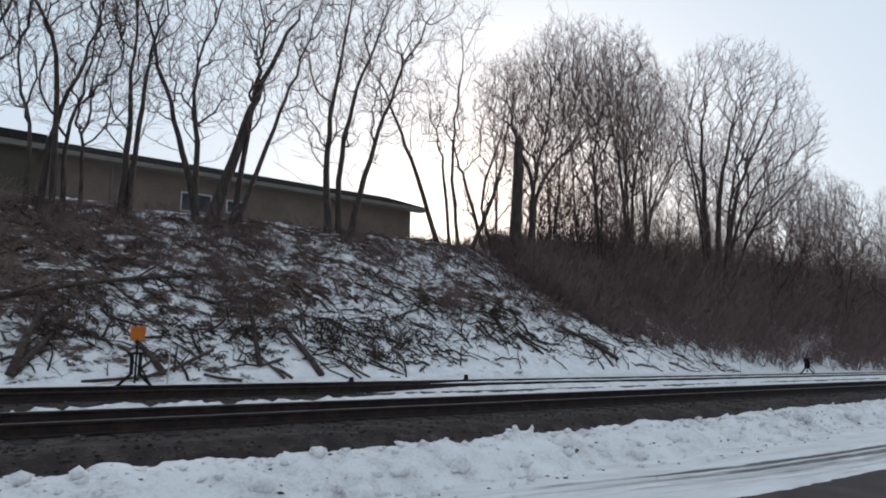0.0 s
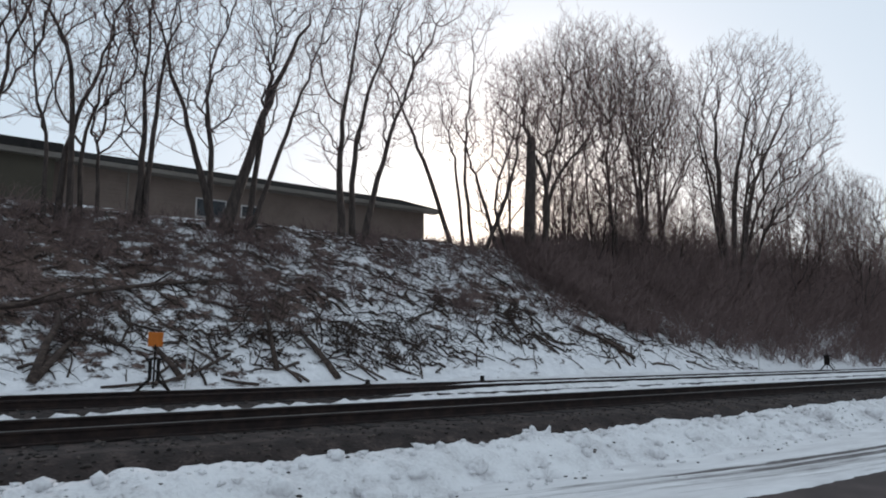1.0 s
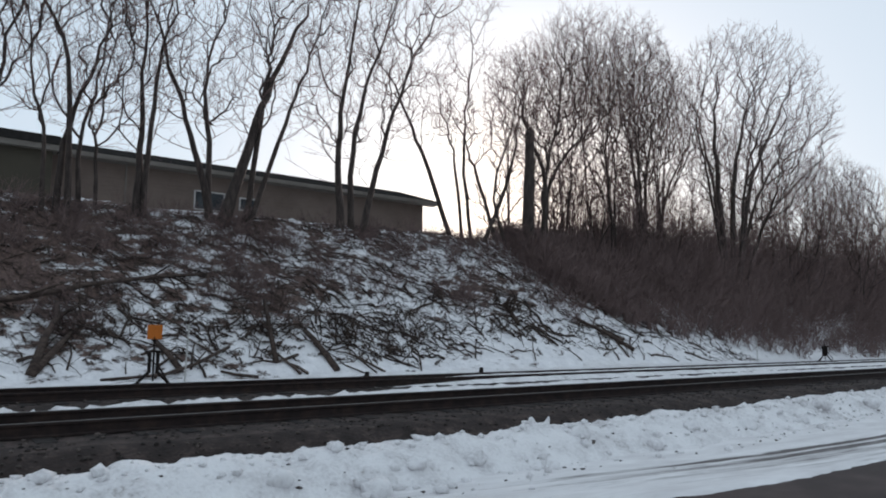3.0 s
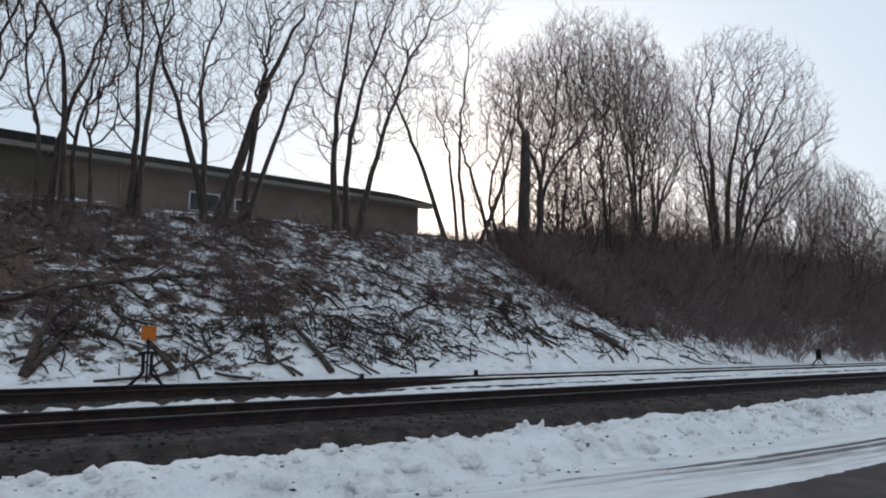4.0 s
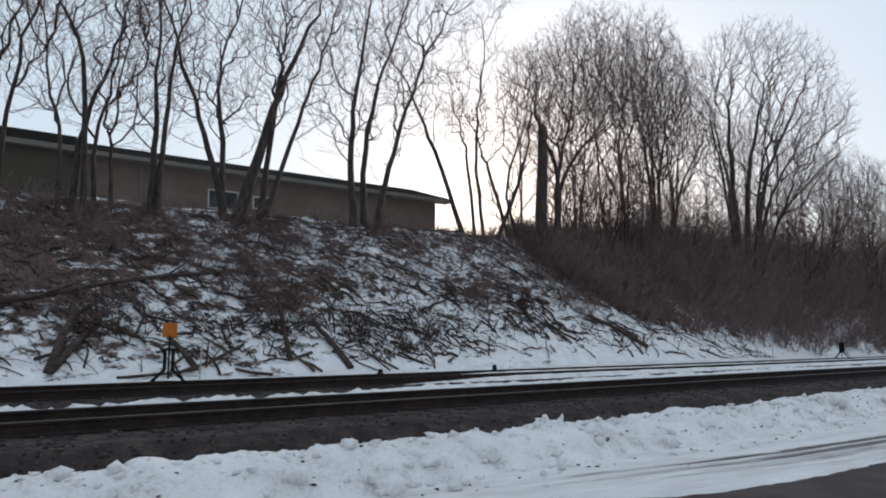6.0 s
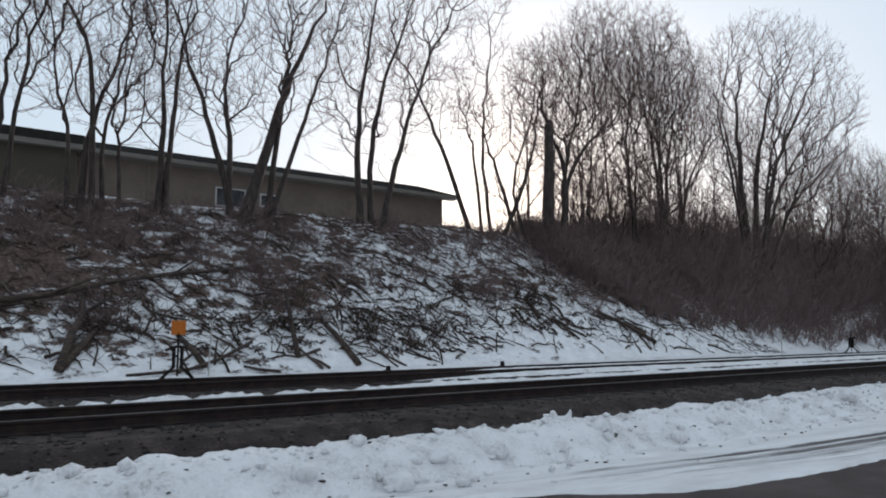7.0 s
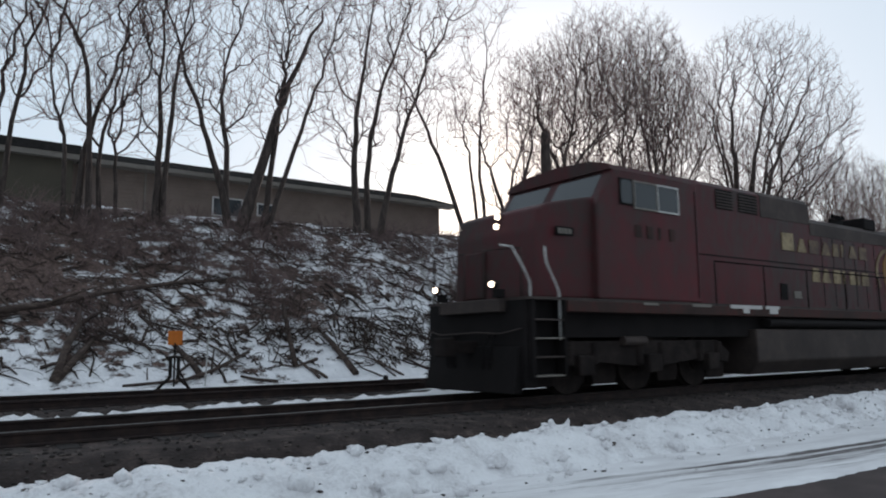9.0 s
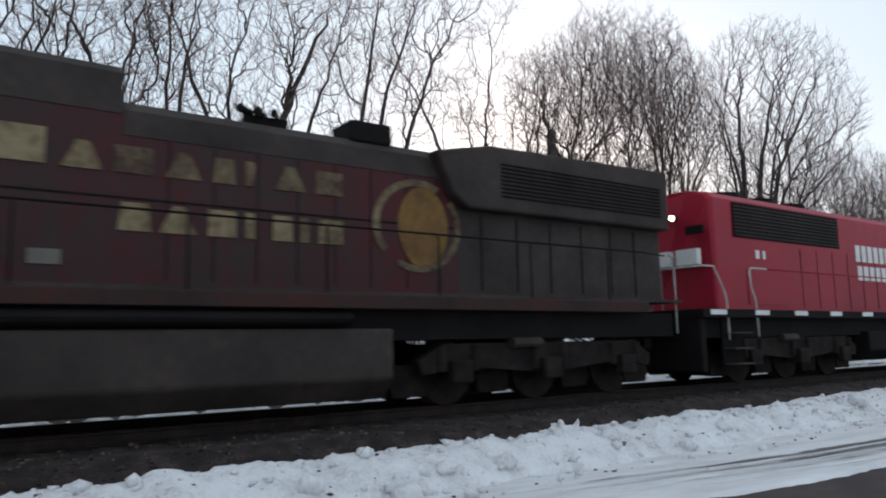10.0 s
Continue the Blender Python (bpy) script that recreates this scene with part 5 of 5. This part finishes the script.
    part("ring", ring, GOLD, disc, "worn gold ring round the disc")
    # tank, trucks
    part("fuel_tank", section([(-1.45, 0.5), (-1.45, 1.22), (1.45, 1.22), (1.45, 0.5), (1.2, 0.2), (-1.2, 0.2)], 4.75, 11.9, 0.04), GRIME, root, "grimy grey fuel tank")
    part("air_reservoir", section([(-1.4 + 0.14 * math.cos(a), 1.36 + 0.1 * math.sin(a)) for a in [k * math.pi / 6 for k in range(12)]], 5.2, 11.2), BLACK, root)
    truck(1.3, root)
    truck(15.2, root)
    # lights and handrails
    lights(root, [(-1.66, -0.09, 3.36), (-1.69, -0.09, 3.17)], 0.055)
    lights(root, [(-2.47, -0.85, 1.98), (-2.47, 0.85, 1.98)], 0.055)
    for s in (-1, 1):
        part("light_post", boxes((-2.42, -2.2, s * 0.85 - 0.05, s * 0.85 + 0.05, 1.75, 1.9)), BLACK, root)
        yy = s * 1.44
        pipe("handrail", [(-2.52, yy * 0.8, 2.64), (-2.5, yy, 2.58), (-2.2, yy, 2.16), (-2.11, yy, 1.98), (-2.1, yy, 1.15)], 0.02, HANDRAIL, root, "pale painted handrail")
        pipe("handrail", [(-1.74, yy, 2.64), (-1.71, yy, 2.36), (-1.5, yy, 2.0), (-1.42, yy, 1.84), (-1.41, yy, 1.0)], 0.02, HANDRAIL, root, "pale painted handrail")
        pipe("handrail", [(-2.18, s * 0.3, 1.75), (-2.18, s * 0.3, 2.65), (-2.18, s * 1.3, 2.6), (-2.18, s * 1.3, 1.75)], 0.02, GRIME, root)
        for a in range(8):
            pipe("stanchion", [(3.2 + 1.9 * a, s * 1.5, 1.7), (3.2 + 1.9 * a, s * 1.5, 2.66)], 0.016, BLACK, root)
        pipe("handrail", [(3.2, s * 1.5, 2.66), (17.4, s * 1.5, 2.66), (18.4, s * 1.3, 2.66)], 0.016, BLACK, root)
        pipe("handrail", [(18.55, s * 1.4, 1.1), (18.55, s * 1.4, 2.6), (18.4, s * 1.4, 2.66)], 0.02, HANDRAIL, root)
    bm = bmesh.new()
    box_into(bm, 18.5, 19.1, -0.12, 0.12, 0.78, 1.0, 0.02)
    part("coupler", bm, DARKSTEEL, root)
    return root


def trailing_locomotive():
    """Its own zero is the end of its front platform."""
    root = tagged(new("trailing_locomotive"), "bright red diesel locomotive running long hood first", "locomotive", "coupled locomotives")
    W, H = 1.5, 0.92
    part("underframe", boxes((0.0, 20.4, -1.2, 1.2, 1.0, 1.42)), BLACK, root)
    part("sill", boxes((0.0, 20.4, -W, W, 1.42, 1.6), bevel=0.015), BLACK, root)
    for k in range(12):
        a = 0.25 + 1.62 * k
        part("sill_stripe", boxes((a, a + 0.55, -W - 0.014, -W, 1.48, 1.585)), WHITEPAINT, root, "white sill stripe")
    part("pilot", boxes((0.02, 0.2, -1.4, 1.4, 0.3, 1.42), bevel=0.03), BLACK, root)
    bm = bmesh.new()
    box_into(bm, -0.5, 0.1, -0.12, 0.12, 0.78, 1.0, 0.02)
    part("coupler", bm, DARKSTEEL, root)
    hood = section([(-H, 1.6), (-H, 4.18), (-H + 0.12, 4.32), (-0.4, 4.4), (0.4, 4.4), (H - 0.12, 4.32), (H, 4.18), (H, 1.6)], 1.1, 14.6)
    for v in hood.verts:
        if v.co.x < 2:
            v.co.x += 0.28 * (abs(v.co.y) / H) ** 2
    bmesh.ops.bevel(hood, geom=[e for e in hood.edges if abs(e.verts[0].co.x - e.verts[1].co.x) < 0.4 and e.verts[0].co.x < 2], offset=0.09, segments=3, profile=0.5, affect="EDGES")
    part("hood", hood, REDBRIGHT, root)
    # flared radiator with its dark intake
    for s in (-1, 1):
        gset = part("grille", boxes((2.15, 7.0, s * (H + 0.01) - 0.02, s * (H + 0.01) + 0.02, 3.32, 4.14)), BLACK, root, "long black radiator intake")
        for k in range(9):
            part("slat", boxes((2.17, 6.98, s * (H + 0.035) - 0.008, s * (H + 0.035) + 0.008, 3.36 + 0.085 * k, 3.39 + 0.085 * k)), GRIME, gset)
        part("access_door", boxes((2.6, 4.2, s * (H + 0.008) - 0.01, s * (H + 0.008) + 0.01, 1.75, 2.6), bevel=0.006), REDBRIGHT, root)
        for a in (5.0, 5.8, 6.6, 7.4, 8.2, 9.0, 9.8, 10.6):
            part("door_seam", boxes((a, a + 0.014, s * (H + 0.004) - 0.004, s * (H + 0.004) + 0.004, 1.7, 3.2)), BLACK, root)
    for k in range(3):
        bm = bmesh.new()
        cylinder_into(bm, (2.9 + 1.5 * k, 0, 4.36), (2.9 + 1.5 * k, 0, 4.5), 0.6, 24)
        part("fan", bm, BLACK, root)
    bars("upper_bars", root, -H - 0.012, 7.9, 10.7, 3.02, 3.48, 8, WHITEPAINT, [0.7], "row of white bars")
    bars("lower_bars", root, -H - 0.012, 7.95, 10.4, 2.5, 2.9, 7, WHITEPAINT, [0.7], "row of white bars")
    bars("small_bars", root, -H - 0.012, 3.0, 3.6, 2.85, 3.05, 2, WHITEPAINT, [0.5, 0.35])
    # end face: headlights, number board, bars
    lights(root, [(1.02, -0.1, 3.78), (1.02, 0.1, 3.78)], r=0.07)
    e = part("number_board", boxes((1.1, 1.2, -0.82, -0.38, 3.36, 3.54)), BLACK, root)
    part("end_bar", boxes((1.08, 1.25, -0.66, -0.1, 2.66, 3.02)), WHITEPAINT, root, "white bar on the end of the hood")
    part("end_bar", boxes((1.08, 1.25, 0.08, 0.6, 2.66, 3.02)), WHITEPAINT, root, "white bar on the end of the hood")
    # cab and short nose at the far end
    part("cab", prism([(14.6, 1.6), (17.0, 1.6), (17.0, 4.35), (14.6, 4.35)], -W, W, 0.05), REDBRIGHT, root)
    part("short_hood", prism([(17.0, 1.6), (19.0, 1.6), (19.0, 3.1), (17.0, 3.3)], -H, H, 0.06), REDBRIGHT, root)
    for s in (-1, 1):
        part("side_window", boxes((15.0, 16.6, s * (W + 0.006) - 0.006, s * (W + 0.006) + 0.006, 3.2, 3.9)), GLASS, root)
        yy = s * 1.46
        pipe("handrail", [(0.1, yy * 0.25, 2.5), (0.15, yy, 2.5), (0.5, yy, 2.5), (0.85, yy, 1.95), (0.9, yy, 1.7), (0.92, yy, 0.95)], 0.022, HANDRAIL, root, "pale painted handrail")
        pipe("handrail", [(2.5, yy, 2.52), (1.9, yy, 2.52), (1.82, yy, 2.45), (1.85, yy, 2.1), (2.0, yy, 1.75), (2.02, yy, 1.0)], 0.022, HANDRAIL, root, "pale painted handrail")
        pipe("handrail", [(0.05, s * 0.45, 1.6), (0.05, s * 0.45, 2.5), (0.1, s * 1.3, 2.5)], 0.02, HANDRAIL, root)
        pipe("handrail", [(2.5, yy, 2.52), (14.5, yy, 2.52)], 0.016, REDBRIGHT, root)
        for k in range(3):
            part("step", boxes((1.0, 1.7, s * 1.4 - 0.12, s * 1.4 + 0.12, 0.42 + 0.33 * k, 0.45 + 0.33 * k)), GRIME, root)
        part("step_well", boxes((0.98, 1.75, s * 1.22 - 0.02, s * 1.22 + 0.02, 0.4, 1.42)), BLACK, root)
    part("fuel_tank", section([(-1.4, 0.6), (-1.4, 1.1), (1.4, 1.1), (1.4, 0.6), (1.1, 0.35), (-1.1, 0.35)], 7.2, 13.2, 0.04), BLACK, root)
    truck(4.1, root, 2.0)
    truck(16.3, root, 2.0)
    return root


lead = lead_locomotive()
trail = trailing_locomotive()
SPEED, X_AT, T_AT, GAP = 16.9, 2.12, 9.5, 19.3


def motions():
    def at(t):
        return X_AT - SPEED * (t - T_AT)
    for thing, back in ((lead, 0.0), (trail, GAP)):
        walk(thing, [(t, pose(at(t) + back, MAIN_Y, RAIL_Z)) for t in (0.0, 2.5, 5.0, 7.5, 10.0)])
    turn = math.degrees(SPEED / 0.52) / FPS
    for w, x in WHEELSETS:
        walk(w, [(i / FPS, pose(x, 0, 0.52, 0, -(turn * i) % 360, 0)) for i in range(301)])


motions()
